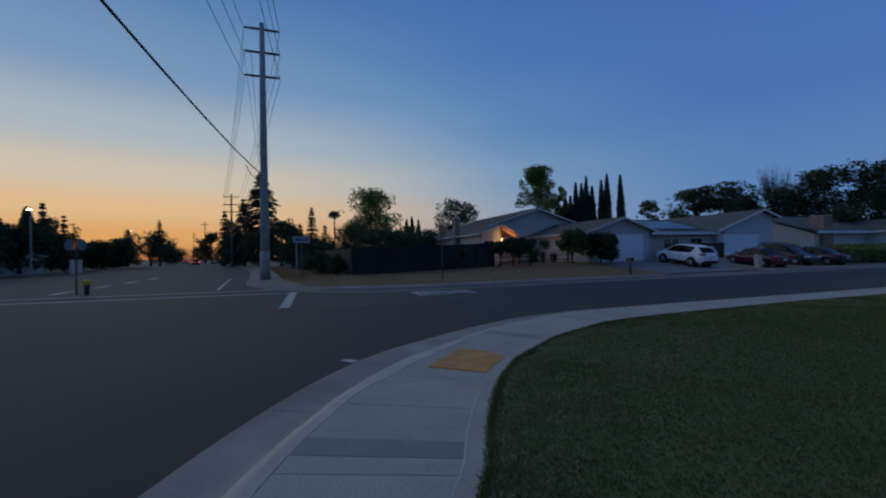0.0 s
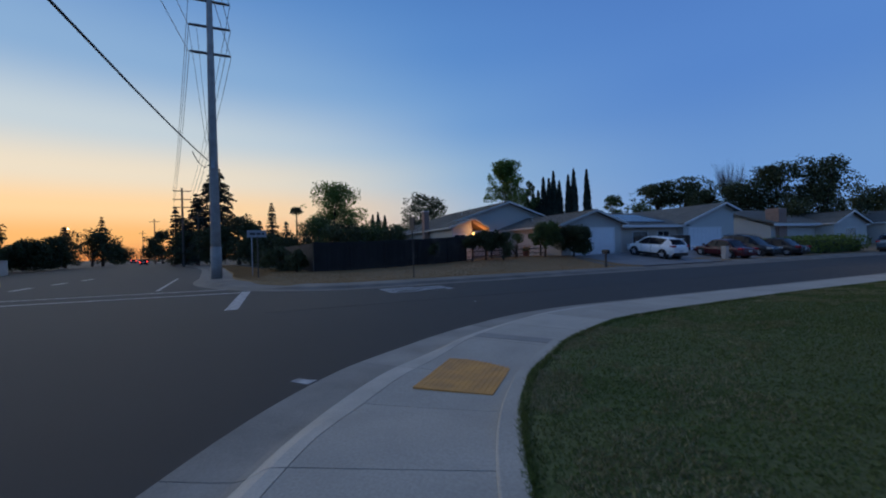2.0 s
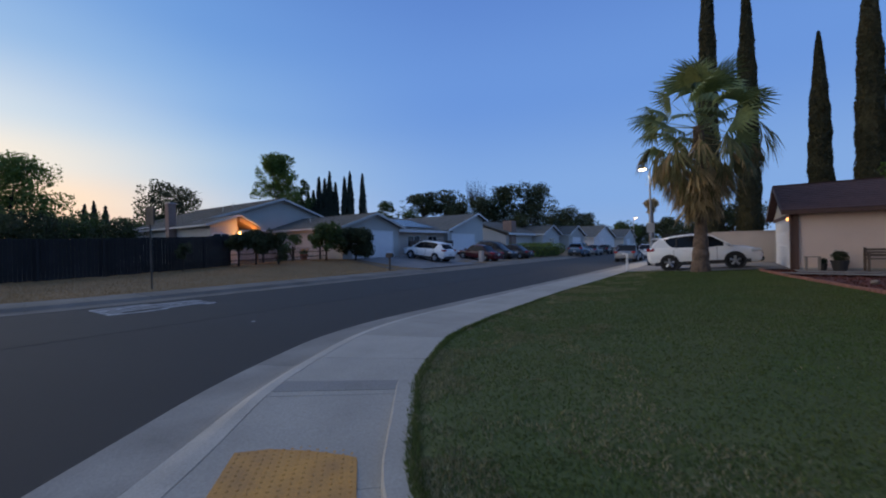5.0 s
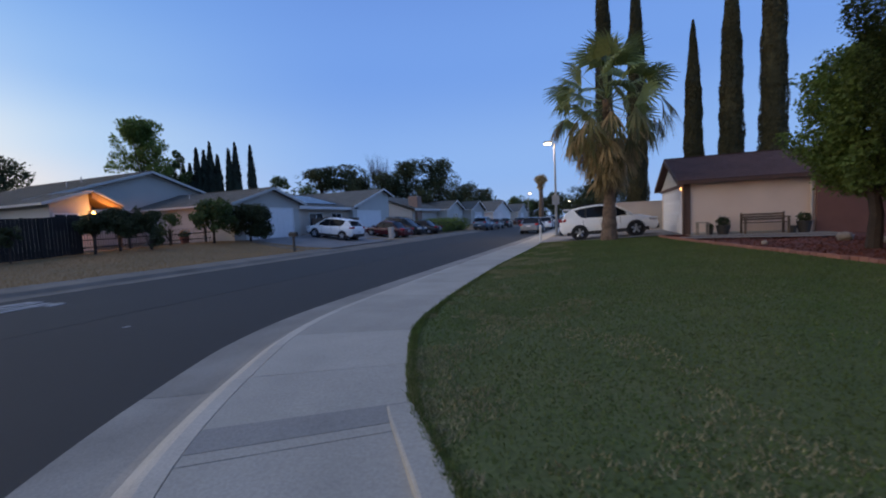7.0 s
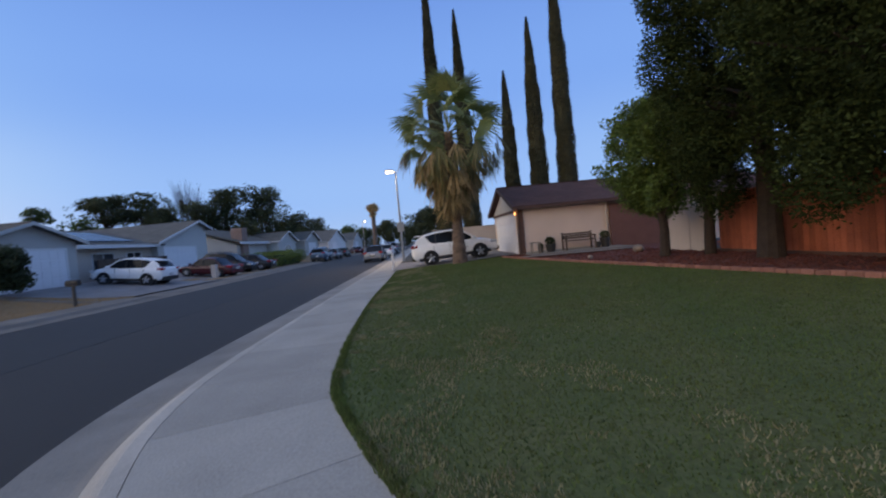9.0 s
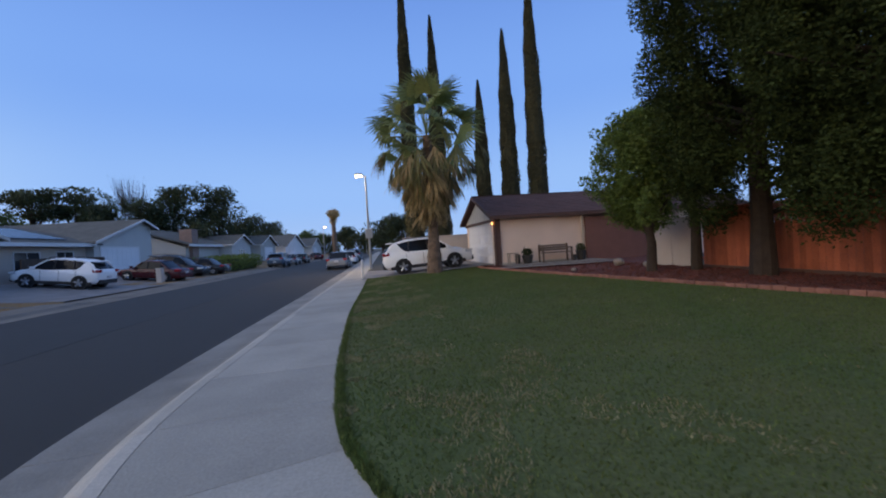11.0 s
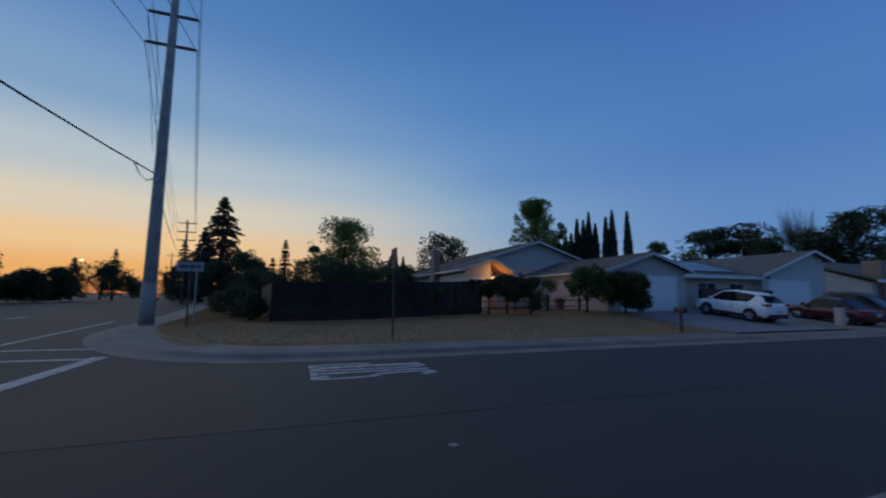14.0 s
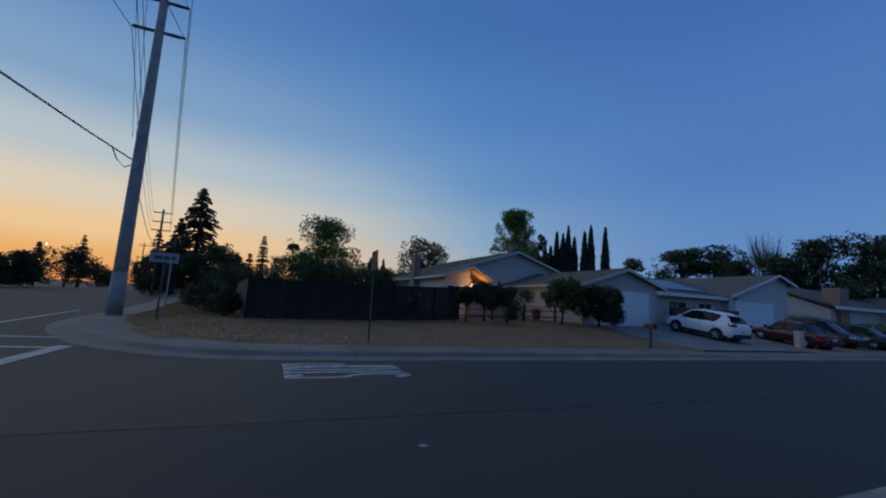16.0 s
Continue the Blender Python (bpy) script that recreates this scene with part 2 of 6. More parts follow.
M = dict(
    evergreen=mat("evergreen_spray", (0.05, 0.071, 0.021), 0.95, gloss=0.15, scale=0.9, fine=5, vary=0.3, bump=0, second=(0.026, 0.038, 0.013), island=0.4, thin=0.25),
    asphalt=mat("asphalt", (0.033, 0.0335, 0.033), 0.85, scale=0.35, fine=90, vary=0.22, bump=0.6, second=(0.026, 0.0265, 0.0265), blotch=0.8),
    asphalt_new=mat("dark_asphalt", (0.024, 0.025, 0.025), 0.8, scale=0.8, fine=90, vary=0.2, bump=0.6),
    concrete=mat("concrete", (0.41, 0.39, 0.345), 0.85, scale=1.3, fine=45, vary=0.13, bump=0.4, second=(0.31, 0.295, 0.26), each=0.09, blotch=0.8),
    # kerb face and top, paler than the gutter and slabs beside it
    kerb_top=mat("pale_kerb_top", (0.46, 0.435, 0.385), 0.85, scale=1.6, fine=50, vary=0.12, bump=0.4, second=(0.36, 0.34, 0.30), each=0.06),
    concrete_dark=mat("dark_concrete", (0.27, 0.265, 0.25), 0.9, scale=2.0, fine=45, vary=0.15, bump=0.5),
    gutter=mat("gutter_concrete", (0.30, 0.285, 0.255), 0.85, scale=1.1, fine=50, vary=0.12, bump=0.4, second=(0.20, 0.19, 0.17), each=0.08),
    drive=mat("driveway_concrete", (0.24, 0.235, 0.235), 0.85, scale=0.8, fine=40, vary=0.14, bump=0.4, second=(0.16, 0.155, 0.155)),
    paint=mat("road_paint", (0.46, 0.47, 0.48), 0.7, scale=5, fine=120, vary=0.25, bump=0.3, second=(0.16, 0.16, 0.165), blotch=0.6),
    pad=mat("yellow_pad", (0.60, 0.30, 0.07), 0.75, scale=4, fine=70, vary=0.15, bump=0.2, second=(0.42, 0.22, 0.07)),
    lawn=mat("lawn_soil", (0.062, 0.095, 0.026), 0.95, scale=0.7, fine=30, vary=0.3, bump=0.8, second=(0.115, 0.12, 0.042), blotch=0.7),
    blade=mat("grass_blade", (0.078, 0.132, 0.03), 0.8, scale=0.55, fine=5, vary=0.2, bump=0.0, second=(0.132, 0.152, 0.046), blotch=0.8, island=0.35, thin=0.3),
    straw=mat("dry_blade", (0.34, 0.305, 0.175), 0.9, scale=1.5, fine=9, vary=0.2, bump=0.0, second=(0.22, 0.20, 0.10), island=0.2, thin=0.2),
    parched=mat("parched_blade", (0.35, 0.225, 0.105), 0.9, scale=0.6, fine=9, vary=0.2, bump=0.0, second=(0.28, 0.175, 0.078), island=0.25, thin=0.2),
    cable=mat("grey_cable_sheath", (0.06, 0.062, 0.066), 0.7, vary=0.1, bump=0),
    concrete_old=mat("weathered_concrete", (0.195, 0.175, 0.15), 0.9, scale=0.9, fine=45, vary=0.14, bump=0.4, second=(0.13, 0.118, 0.10), each=0.1),
    dry=mat("dry_lawn", (0.29, 0.18, 0.085), 0.95, scale=0.4, fine=25, vary=0.25, bump=0.8, second=(0.16, 0.12, 0.06), blotch=0.9),
    earth=mat("bare_earth", (0.07, 0.062, 0.05), 0.95, scale=0.15, fine=8, vary=0.3, bump=0.6, second=(0.05, 0.05, 0.035)),
    mulch=mat("red_mulch", (0.16, 0.045, 0.03), 0.95, scale=3, fine=55, vary=0.4, bump=1.0, second=(0.09, 0.03, 0.022)),
    brick=mat("edging_brick", (0.30, 0.13, 0.095), 0.9, scale=8, fine=90, vary=0.2, bump=0.5, each=0.2),
    bark=mat("bark", (0.048, 0.034, 0.026), 0.95, scale=5, fine=40, vary=0.35, bump=1.0),
    palm_bark=mat("palm_bark", (0.20, 0.135, 0.095), 0.95, scale=6, fine=50, vary=0.35, bump=1.0, second=(0.10, 0.07, 0.05)),
    leaf=mat("tree_leaf", (0.078, 0.12, 0.03), 0.7, scale=0.5, fine=3, vary=0.25, bump=0, second=(0.05, 0.08, 0.022), island=0.4, thin=0.3),
    leaf_dark=mat("dark_leaf", (0.052, 0.068, 0.026), 0.75, scale=0.4, fine=3, vary=0.25, bump=0, second=(0.026, 0.04, 0.015), island=0.4, thin=0.25),
    leaf_light=mat("light_leaf", (0.125, 0.19, 0.042), 0.7, scale=0.5, fine=3, vary=0.25, bump=0, second=(0.11, 0.165, 0.038), island=0.35, thin=0.45),
    needle=mat("conifer_needle", (0.024, 0.036, 0.022), 0.85, scale=0.4, fine=3, vary=0.3, bump=0, second=(0.016, 0.024, 0.016), island=0.4),
    cypress=mat("cypress_leaf", (0.075, 0.072, 0.034), 0.85, scale=0.7, fine=4, vary=0.3, bump=0, second=(0.055, 0.056, 0.026), island=0.3, thin=0.2),
    hedge=mat("hedge_leaf", (0.20, 0.25, 0.045), 0.7, scale=0.8, fine=4, vary=0.25, bump=0, second=(0.10, 0.14, 0.03), island=0.35, thin=0.35),
    palm_green=mat("palm_frond", (0.25, 0.29, 0.10), 0.6, scale=1, fine=9, vary=0.25, bump=0, second=(0.16, 0.20, 0.068), each=0.3, thin=0.3),
    palm_dead=mat("dead_frond", (0.50, 0.36, 0.19), 0.9, scale=1.5, fine=9, vary=0.25, bump=0, second=(0.28, 0.21, 0.10), each=0.3, thin=0.3),
    palm_old=mat("olive_old_frond", (0.24, 0.21, 0.09), 0.85, scale=1.5, fine=9, vary=0.25, bump=0, second=(0.15, 0.15, 0.06), each=0.3, thin=0.3),
    pole=mat("weathered_pole", (0.37, 0.345, 0.315), 0.9, scale=2, fine=30, vary=0.2, bump=0.6, second=(0.27, 0.25, 0.225)),
    pole_dark=mat("dark_pole", (0.10, 0.085, 0.07), 0.9, scale=2, fine=30, vary=0.2, bump=0.5),
    steel=mat("galvanised_steel", (0.35, 0.36, 0.37), 0.5, metal=0.8, vary=0.1, bump=0.1),
    wire=mat("black_wire", (0.02, 0.02, 0.022), 0.6, vary=0.1, bump=0),
    insulator=mat("insulator", (0.12, 0.10, 0.10), 0.4, vary=0.1, bump=0),
    siding=mat("grey_siding", (0.46, 0.445, 0.41), 0.8, scale=0.8, fine=25, vary=0.06, bump=0.15),
    siding_grey=mat("pale_grey_siding", (0.54, 0.53, 0.50), 0.8, scale=0.8, fine=25, vary=0.06, bump=0.15),
    tan=mat("tan_stucco", (0.75, 0.59, 0.485), 0.9, scale=0.9, fine=70, vary=0.07, bump=0.4, second=(0.69, 0.54, 0.44)),
    redwall=mat("brick_red_wall", (0.21, 0.10, 0.08), 0.9, scale=2, fine=40, vary=0.15, bump=0.5),
    trim=mat("white_trim", (0.72, 0.71, 0.70), 0.6, scale=3, fine=30, vary=0.05, bump=0.05),
    trim_brown=mat("brown_trim", (0.11, 0.06, 0.045), 0.7, scale=3, fine=30, vary=0.12, bump=0.1),
    garage=mat("garage_door_white", (0.80, 0.80, 0.81), 0.55, scale=2, fine=20, vary=0.04, bump=0.05),
    shingle=mat("grey_shingle", (0.12, 0.118, 0.105), 0.95, scale=1.2, fine=14, vary=0.3, bump=0.8, second=(0.085, 0.084, 0.075), each=0.12),
    shingle_brown=mat("brown_shingle", (0.105, 0.055, 0.048), 0.95, scale=1.2, fine=14, vary=0.3, bump=0.8, second=(0.075, 0.04, 0.036), each=0.12),
    solar=mat("solar_panel", (0.02, 0.026, 0.045), 0.25, scale=2, fine=20, vary=0.1, bump=0),
    chimney=mat("chimney_brick", (0.30, 0.20, 0.16), 0.9, scale=4, fine=40, vary=0.15, bump=0.6),
    fence_dark=mat("dark_fence_screen", (0.018, 0.017, 0.017), 0.9, scale=1.2, fine=30, vary=0.25, bump=0.3, each=0.2),
    # redwood red deepened in the colour to stand for warm lamplight
    fence_red=mat("lamplit_redwood_board", (0.44, 0.125, 0.06), 0.85, scale=2, fine=35, vary=0.25, bump=0.5, second=(0.30, 0.085, 0.045), each=0.25),
    fence_brown=mat("brown_board", (0.085, 0.062, 0.048), 0.9, scale=2, fine=35, vary=0.2, bump=0.4, each=0.2),
    cream=mat("cream_wall", (0.58, 0.50, 0.43), 0.9, scale=1.2, fine=40, vary=0.08, bump=0.3),
    glass=mat("window_glass", (0.03, 0.035, 0.045), 0.08, vary=0.05, bump=0),
    car_white=mat("white_car_paint", (0.90, 0.90, 0.90), 0.25, vary=0.02, fine=8, bump=0),
    car_red=mat("dark_red_car_paint", (0.075, 0.011, 0.016), 0.25, vary=0.05, fine=8, bump=0),
    car_dark=mat("black_car_paint", (0.02, 0.02, 0.023), 0.22, vary=0.05, fine=8, bump=0),
    car_grey=mat("grey_car_paint", (0.22, 0.24, 0.27), 0.25, metal=0.3, vary=0.05, fine=8, bump=0),
    car_blue=mat("blue_car_paint", (0.10, 0.16, 0.24), 0.25, metal=0.3, vary=0.05, fine=8, bump=0),
    car_glass=mat("car_glass", (0.012, 0.014, 0.018), 0.08, vary=0.02, bump=0, gloss=0.18),
    tyre=mat("tyre_rubber", (0.014, 0.014, 0.015), 0.85, vary=0.15, bump=0.2),
    rim=mat("alloy_rim", (0.45, 0.46, 0.48), 0.3, metal=0.9, vary=0.05, bump=0),
    plastic=mat("black_plastic", (0.018, 0.018, 0.02), 0.6, vary=0.1, bump=0.1),
    tail=mat("tail_lamp", (0.35, 0.012, 0.015), 0.2, vary=0.05, bump=0),
    head=mat("head_lamp", (0.55, 0.57, 0.60), 0.1, vary=0.02, bump=0),
    plate=mat("number_plate", (0.55, 0.56, 0.58), 0.5, vary=0.05, bump=0),
    yellow=mat("yellow_paint", (0.55, 0.36, 0.03), 0.5, vary=0.1, bump=0.1),
    sign_white=mat("sign_white", (0.28, 0.29, 0.295), 0.5, vary=0.05, bump=0),
    sign_back=mat("sign_metal_back", (0.20, 0.205, 0.21), 0.6, metal=0.3, vary=0.08, bump=0),
    sign_text=mat("sign_text", (0.05, 0.05, 0.055), 0.6, vary=0.05, bump=0),
    wood=mat("weathered_wood", (0.13, 0.09, 0.065), 0.85, scale=3, fine=35, vary=0.25, bump=0.5),
    stone=mat("grey_stone", (0.27, 0.225, 0.19), 0.9, scale=4, fine=40, vary=0.2, bump=0.6),
    pot=mat("dark_pot", (0.035, 0.033, 0.032), 0.6, vary=0.2, bump=0.1),
    lamp_warm=mat("street_lamp_glow", (0.9, 0.8, 0.6), 0.4, vary=0.0, bump=0, emit=((1.0, 0.72, 0.36), 14.0)),
    lamp_orange=mat("porch_lamp_glow", (0.9, 0.6, 0.3), 0.4, vary=0.0, bump=0, emit=((1.0, 0.50, 0.15), 7.0)),
    lamp_coach=mat("coach_lamp_glow", (0.9, 0.6, 0.3), 0.4, vary=0.0, bump=0, emit=((1.0, 0.46, 0.16), 1.6)),
    lamp_red=mat("tail_light_glow", (0.6, 0.03, 0.02), 0.4, vary=0.0, bump=0, emit=((1.0, 0.05, 0.03), 4.0)),
    # wood tinted orange so its colour carries some of the porch lamplight
    lamplit_wood=mat("lamplit_porch_wood", (0.34, 0.22, 0.12), 0.7, scale=3, fine=30, vary=0.12, bump=0.2),
)


# ---- building blocks ----
def link_mesh(name, bm, material, parent=None, label="", smooth=False):
    me = bpy.data.meshes.new(name)
    bm.to_mesh(me)
    bm.free()
    return link_data(name, me, material, parent, label, smooth)


def link_data(name, me, material=None, parent=None, label="", smooth=False):
    if material is not None and not me.materials:
        me.materials.append(material)
    if smooth:
        me.shade_smooth()
    ob = new(name, me)
    if parent is not None:
        ob.parent = parent
    if label:
        ob["label"] = label
    return ob


part = link_mesh


def thing(name, label, category, group="", at=(0, 0, 0), rz=0.0, kind=""):
    e = new(name)
    e.matrix_basis = pose(*at, 0, 0, rz)
    return tagged(e, label, category, group, kind)


def data(name, verts, faces, material=None):
    me = bpy.data.meshes.new(name)
    me.from_pydata([tuple(v) for v in verts], [], faces)
    me.update()
    if material:
        me.materials.append(material)
    return me


def soup(name, verts, corners, material):
    """A mesh of many loose faces with equally many corners each, from arrays."""
    me = bpy.data.meshes.new(name)
    n = len(verts) // corners
    me.vertices.add(len(verts))
    me.vertices.foreach_set("co", np.asarray(verts, np.float32).ravel())
    me.loops.add(n * corners)
    me.loops.foreach_set("vertex_index", np.arange(n * corners, dtype=np.int32))
    me.polygons.add(n)
    me.polygons.foreach_set("loop_start", np.arange(n, dtype=np.int32) * corners)
    me.update(calc_edges=True)
    me.materials.append(material)
    return me


def box(bm, x0, x1, y0, y1, z0, z1, bevel=0.0):
    g = bmesh.ops.create_cube(bm, size=1.0)["verts"]
    bmesh.ops.scale(bm, vec=(x1 - x0, y1 - y0, z1 - z0), verts=g)
    bmesh.ops.translate(bm, vec=((x0 + x1) / 2, (y0 + y1) / 2, (z0 + z1) / 2), verts=g)
    if bevel:
        edges = {e for v in g for e in v.link_edges}
        bmesh.ops.bevel(bm, geom=list(edges), offset=bevel, segments=1, affect="EDGES")
    return bm


def boxed(*dims, bevel=0.0):
    return box(bmesh.new(), *dims, bevel=bevel)


def tube(bm, points, radii, sides=8, cap=True):
    """A tapered tube along points."""
    pts = [Vector(p) for p in points]
    rings = []
    for i, p in enumerate(pts):
        d = (pts[min(i + 1, len(pts) - 1)] - pts[max(i - 1, 0)]).normalized()
        a = d.orthogonal().normalized() if abs(d.z) < 0.9 else Vector((1, 0, 0)) - d * d.x
        a.normalize()
        b = d.cross(a)
        r = radii[i] if hasattr(radii, "__len__") else radii
        rings.append([bm.verts.new(p + (a * math.cos(q) + b * math.sin(q)) * r) for q in np.linspace(0, 2 * math.pi, sides, endpoint=False)])
    for r0, r1 in zip(rings, rings[1:]):
        for i in range(sides):
            bm.faces.new((r0[i], r0[(i + 1) % sides], r1[(i + 1) % sides], r1[i]))
    if cap:
        bm.faces.new(rings[0][::-1])
        bm.faces.new(rings[-1])
    return bm


def prism(bm, outline, axis, a, b):
    """An outline in the two other axes, drawn out from a to b along axis."""
    def put(u, v, w):
        return {"x": (w, u, v), "y": (u, w, v), "z": (u, v, w)}[axis]
    lo = [bm.verts.new(put(u, v, a)) for u, v in outline]
    hi = [bm.verts.new(put(u, v, b)) for u, v in outline]
    n = len(outline)
    bm.faces.new(lo)
    bm.faces.new(hi[::-1])
    for i in range(n):
        bm.faces.new((lo[i], hi[i], hi[(i + 1) % n], lo[(i + 1) % n]))
    bmesh.ops.recalc_face_normals(bm, faces=bm.faces)
    return bm


def curve(points, step=0.5):
    """Points along a smooth line through the given ones."""
    p = np.array(points, float)
    p = np.vstack([2 * p[0] - p[1], p, 2 * p[-1] - p[-2]])
    out = []
    for i in range(1, len(p) - 2):
        n = max(2, int(np.linalg.norm(p[i + 1] - p[i]) / step))
        t = np.linspace(0, 1, n, endpoint=False)[:, None]
        m0, m1 = (p[i + 1] - p[i - 1]) / 2, (p[i + 2] - p[i]) / 2
        d = np.linalg.norm(p[i + 1] - p[i])
        m0 = m0 * d / max(np.linalg.norm(m0), 1e-6)
        m1 = m1 * d / max(np.linalg.norm(m1), 1e-6)
        out.append((2 * t**3 - 3 * t**2 + 1) * p[i] + (t**3 - 2 * t**2 + t) * m0 + (-2 * t**3 + 3 * t**2) * p[i + 1] + (t**3 - t**2) * m1)
    out.append(p[-2][None])
    return np.vstack(out)


class Line:
    """A smooth line in plan, asked by its length."""

    def __init__(self, points, step=0.25, side=1):
        self.p = curve(points, step)
        self.s = np.concatenate([[0], np.cumsum(np.linalg.norm(np.diff(self.p, axis=0), axis=1))])
        self.side = side

    def at(self, s, off=0.0):
        x = np.array([np.interp(s, self.s, self.p[:, 0]), np.interp(s, self.s, self.p[:, 1])])
        d = np.array([np.interp(s + 0.3, self.s, self.p[:, 0]) - np.interp(s - 0.3, self.s, self.p[:, 0]), np.interp(s + 0.3, self.s, self.p[:, 1]) - np.interp(s - 0.3, self.s, self.p[:, 1])])
        d /= np.linalg.norm(d)
        return x + np.array([d[1], -d[0]]) * off * self.side

    def near(self, x, y):
        return self.s[np.argmin(np.hypot(self.p[:, 0] - x, self.p[:, 1] - y))]


def smooth(a, lo, hi):
    t = min(1.0, max(0.0, (a - lo) / (hi - lo)))
    return t * t * (3 - 2 * t)


# ---- ground, road, kerbs ----
NEAR = Line([(70, 0.9), (20, -2.55), (8, -3.35), (3.5, -3.4), (2.0, -3.15), (1.0, -2.75), (0.2, -2.33), (-0.55, -1.88), (-1.3, -1.33), (-2.1, -0.58), (-2.8, 0.4), (-3.47, 1.42), (-4.05, 2.55), (-4.57, 3.8), (-4.87, 5.4), (-4.93, 8), (-4.92, 12), (-4.9, 16), (-4.9, 230)])
FAR = Line([(-13.55, 230), (-13.55, 16), (-13.55, 8), (-13.6, 3), (-14.1, 0.4), (-16.1, -2.1), (-19.6, -4.2), (-24, -5.5), (-32, -6.2), (-60, -10), (-120, -24), (-300, -72)])
SOUTH = Line([(-300, -92), (-120, -44), (-60, -28.5), (-33, -23.3), (-20, -20.8), (20, -19), (70, -17)])

ground = link_data("ground", data("ground", [(-2500, -2500, -0.1), (2500, -2500, -0.1), (2500, 2500, -0.1), (-2500, 2500, -0.1)], [(0, 1, 2, 3)]), M["earth"])
tagged(ground, "dark dry earth stretching to the horizon", "ground", kind="structure")

road_bm = bmesh.new()
outline = [tuple(NEAR.at(s)) for s in np.arange(0, NEAR.s[-1], 1.0)] + [tuple(FAR.at(s)) for s in np.arange(0, FAR.s[-1], 1.0)] + [tuple(SOUTH.at(s)) for s in np.arange(0, SOUTH.s[-1], 4.0)]
road_face = road_bm.faces.new([road_bm.verts.new((x, y, 0.0)) for x, y in outline])
bmesh.ops.triangulate(road_bm, faces=[road_face])
bmesh.ops.recalc_face_normals(road_bm, faces=road_bm.faces)
if sum(f.normal.z for f in road_bm.faces) < 0:
    bmesh.ops.reverse_faces(road_bm, faces=road_bm.faces)
road = link_mesh("road", road_bm, M["asphalt"])
tagged(road, "dark grey asphalt street and wide cross road", "road", kind="structure")

S_PAD = NEAR.near(-1.95, -0.75)


def dip(line, s):
    """How high the kerb stands, 0 to 1: it sinks at the ramps."""
    if line is NEAR:
        k = smooth(abs(s - S_PAD), 0.75, 2.3)
        d = NEAR.at(s)[1]
        if NEAR.at(s)[0] < -4.7:
            k = min(k, 0.25 + 0.75 * smooth(abs(d - 24.0), 3.2, 4.2))
        return k
    d = FAR.at(s)
    k = smooth(math.hypot(d[0] + 17.5, d[1] + 3.1), 1.2, 3.0)
    return min(k, 0.25 + 0.75 * smooth(abs(d[1] - 25.4), 4.2, 5.4))


def strip_piece(line, s0, s1, profile, step=0.25, thick=0.12, shift=False):
    """A slab along a line: profile gives (offset, height on level walk, height on a ramp)."""
    stations = np.linspace(s0, s1, max(2, int((s1 - s0) / step) + 1))
    verts, faces, w = [], [], len(profile)
    for s in stations:
        k = dip(line, s)
        for off, hi, lo in profile:
            if line is NEAR and shift:
                off += walk_width(s) - 0.02
            elif line is NEAR and off > 1.0:
                off = 0.948 + (off - 0.948) * (walk_width(s) - 0.948) / 1.272
            x, y = line.at(s, off)
            verts.append((x, y, lo + (hi - lo) * k))
    top = len(verts)
    verts += [(x, y, z - thick) for x, y, z in verts]
    for i in range(len(stations) - 1):
        for j in range(w - 1):
            a = i * w + j
            faces.append((a, a + w, a + w + 1, a + 1))
        a, b = i * w, i * w + w - 1
        faces.append((a, top + a, top + a + w, a + w))
        faces.append((b, b + w, top + b + w, top + b))
    e = (len(stations) - 1) * w
    for j in range(w - 1):
        faces.append((j, j + 1, top + j + 1, top + j))
        faces.append((e + j, top + e + j, top + e + j + 1, e + j + 1))
    return verts, faces


def walk_width(s):
    """Width from the lip to the lawn: widest at the ramp, narrower along the street."""
    a = s - S_PAD
    return float(np.interp(a, [-9, -6.6, -3.8, -2.6, 0, 2.4, 7, 9.7, 12.5], [2.2, 2.2, 2.52, 2.5, 2.50, 2.36, 2.47, 2.34, 2.23]))


GUTTER = [(0.0, 0.006, 0.006), (0.40, 0.008, 0.008), (0.56, 0.016, 0.011), (0.64, 0.034, 0.014)]
KERB = [(0.642, 0.035, 0.014), (0.70, 0.066, 0.018), (0.76, 0.102, 0.022), (0.82, 0.124, 0.026), (0.94, 0.131, 0.03)]
WALK = [(0.948, 0.131, 0.03), (1.58, 0.14, 0.036), (2.22, 0.15, 0.053)]

pavement = thing("pavement", "pale concrete pavement with rolled kerb along the lawn", "pavement", kind="structure")
pavement_far = thing("pavement_far", "pale concrete pavement with rolled kerb along the dry verge", "pavement", kind="structure")


def lay(line, parent, s0, s1, bands=()):
    s = s0
    while s < s1:
        far = math.hypot(*(line.at(s) - np.array([-2, 1]))) > 32
        n = 12.0 if far else 3.05
        for kind, prof, material in (("gutter", GUTTER, M["gutter"] if line is NEAR else M["concrete_old"]), ("kerb", KERB, M["kerb_top"] if line is NEAR else M["concrete_old"]), ("slab", WALK, M["concrete"] if line is NEAR else M["concrete_old"])):
            joints = [s] if kind != "slab" or far else [s, s + n / 2]
            size = n if kind != "slab" or far else n / 2
            for j in joints:
                v, f = strip_piece(line, j + 0.006, j + size - 0.006, prof, 1.0 if far else 0.25)
                link_data(kind, data(kind, v, f, material), None, parent)
        s += n
    for b in bands:
        v, f = strip_piece(line, b - 0.17, b + 0.17, [(o, h + 0.004, l + 0.004) for o, h, l in WALK], 0.17, 0.01)
        link_data("slab", data("slab", v, f, M["concrete_dark"]), None, parent, "darker concrete band across the walk")


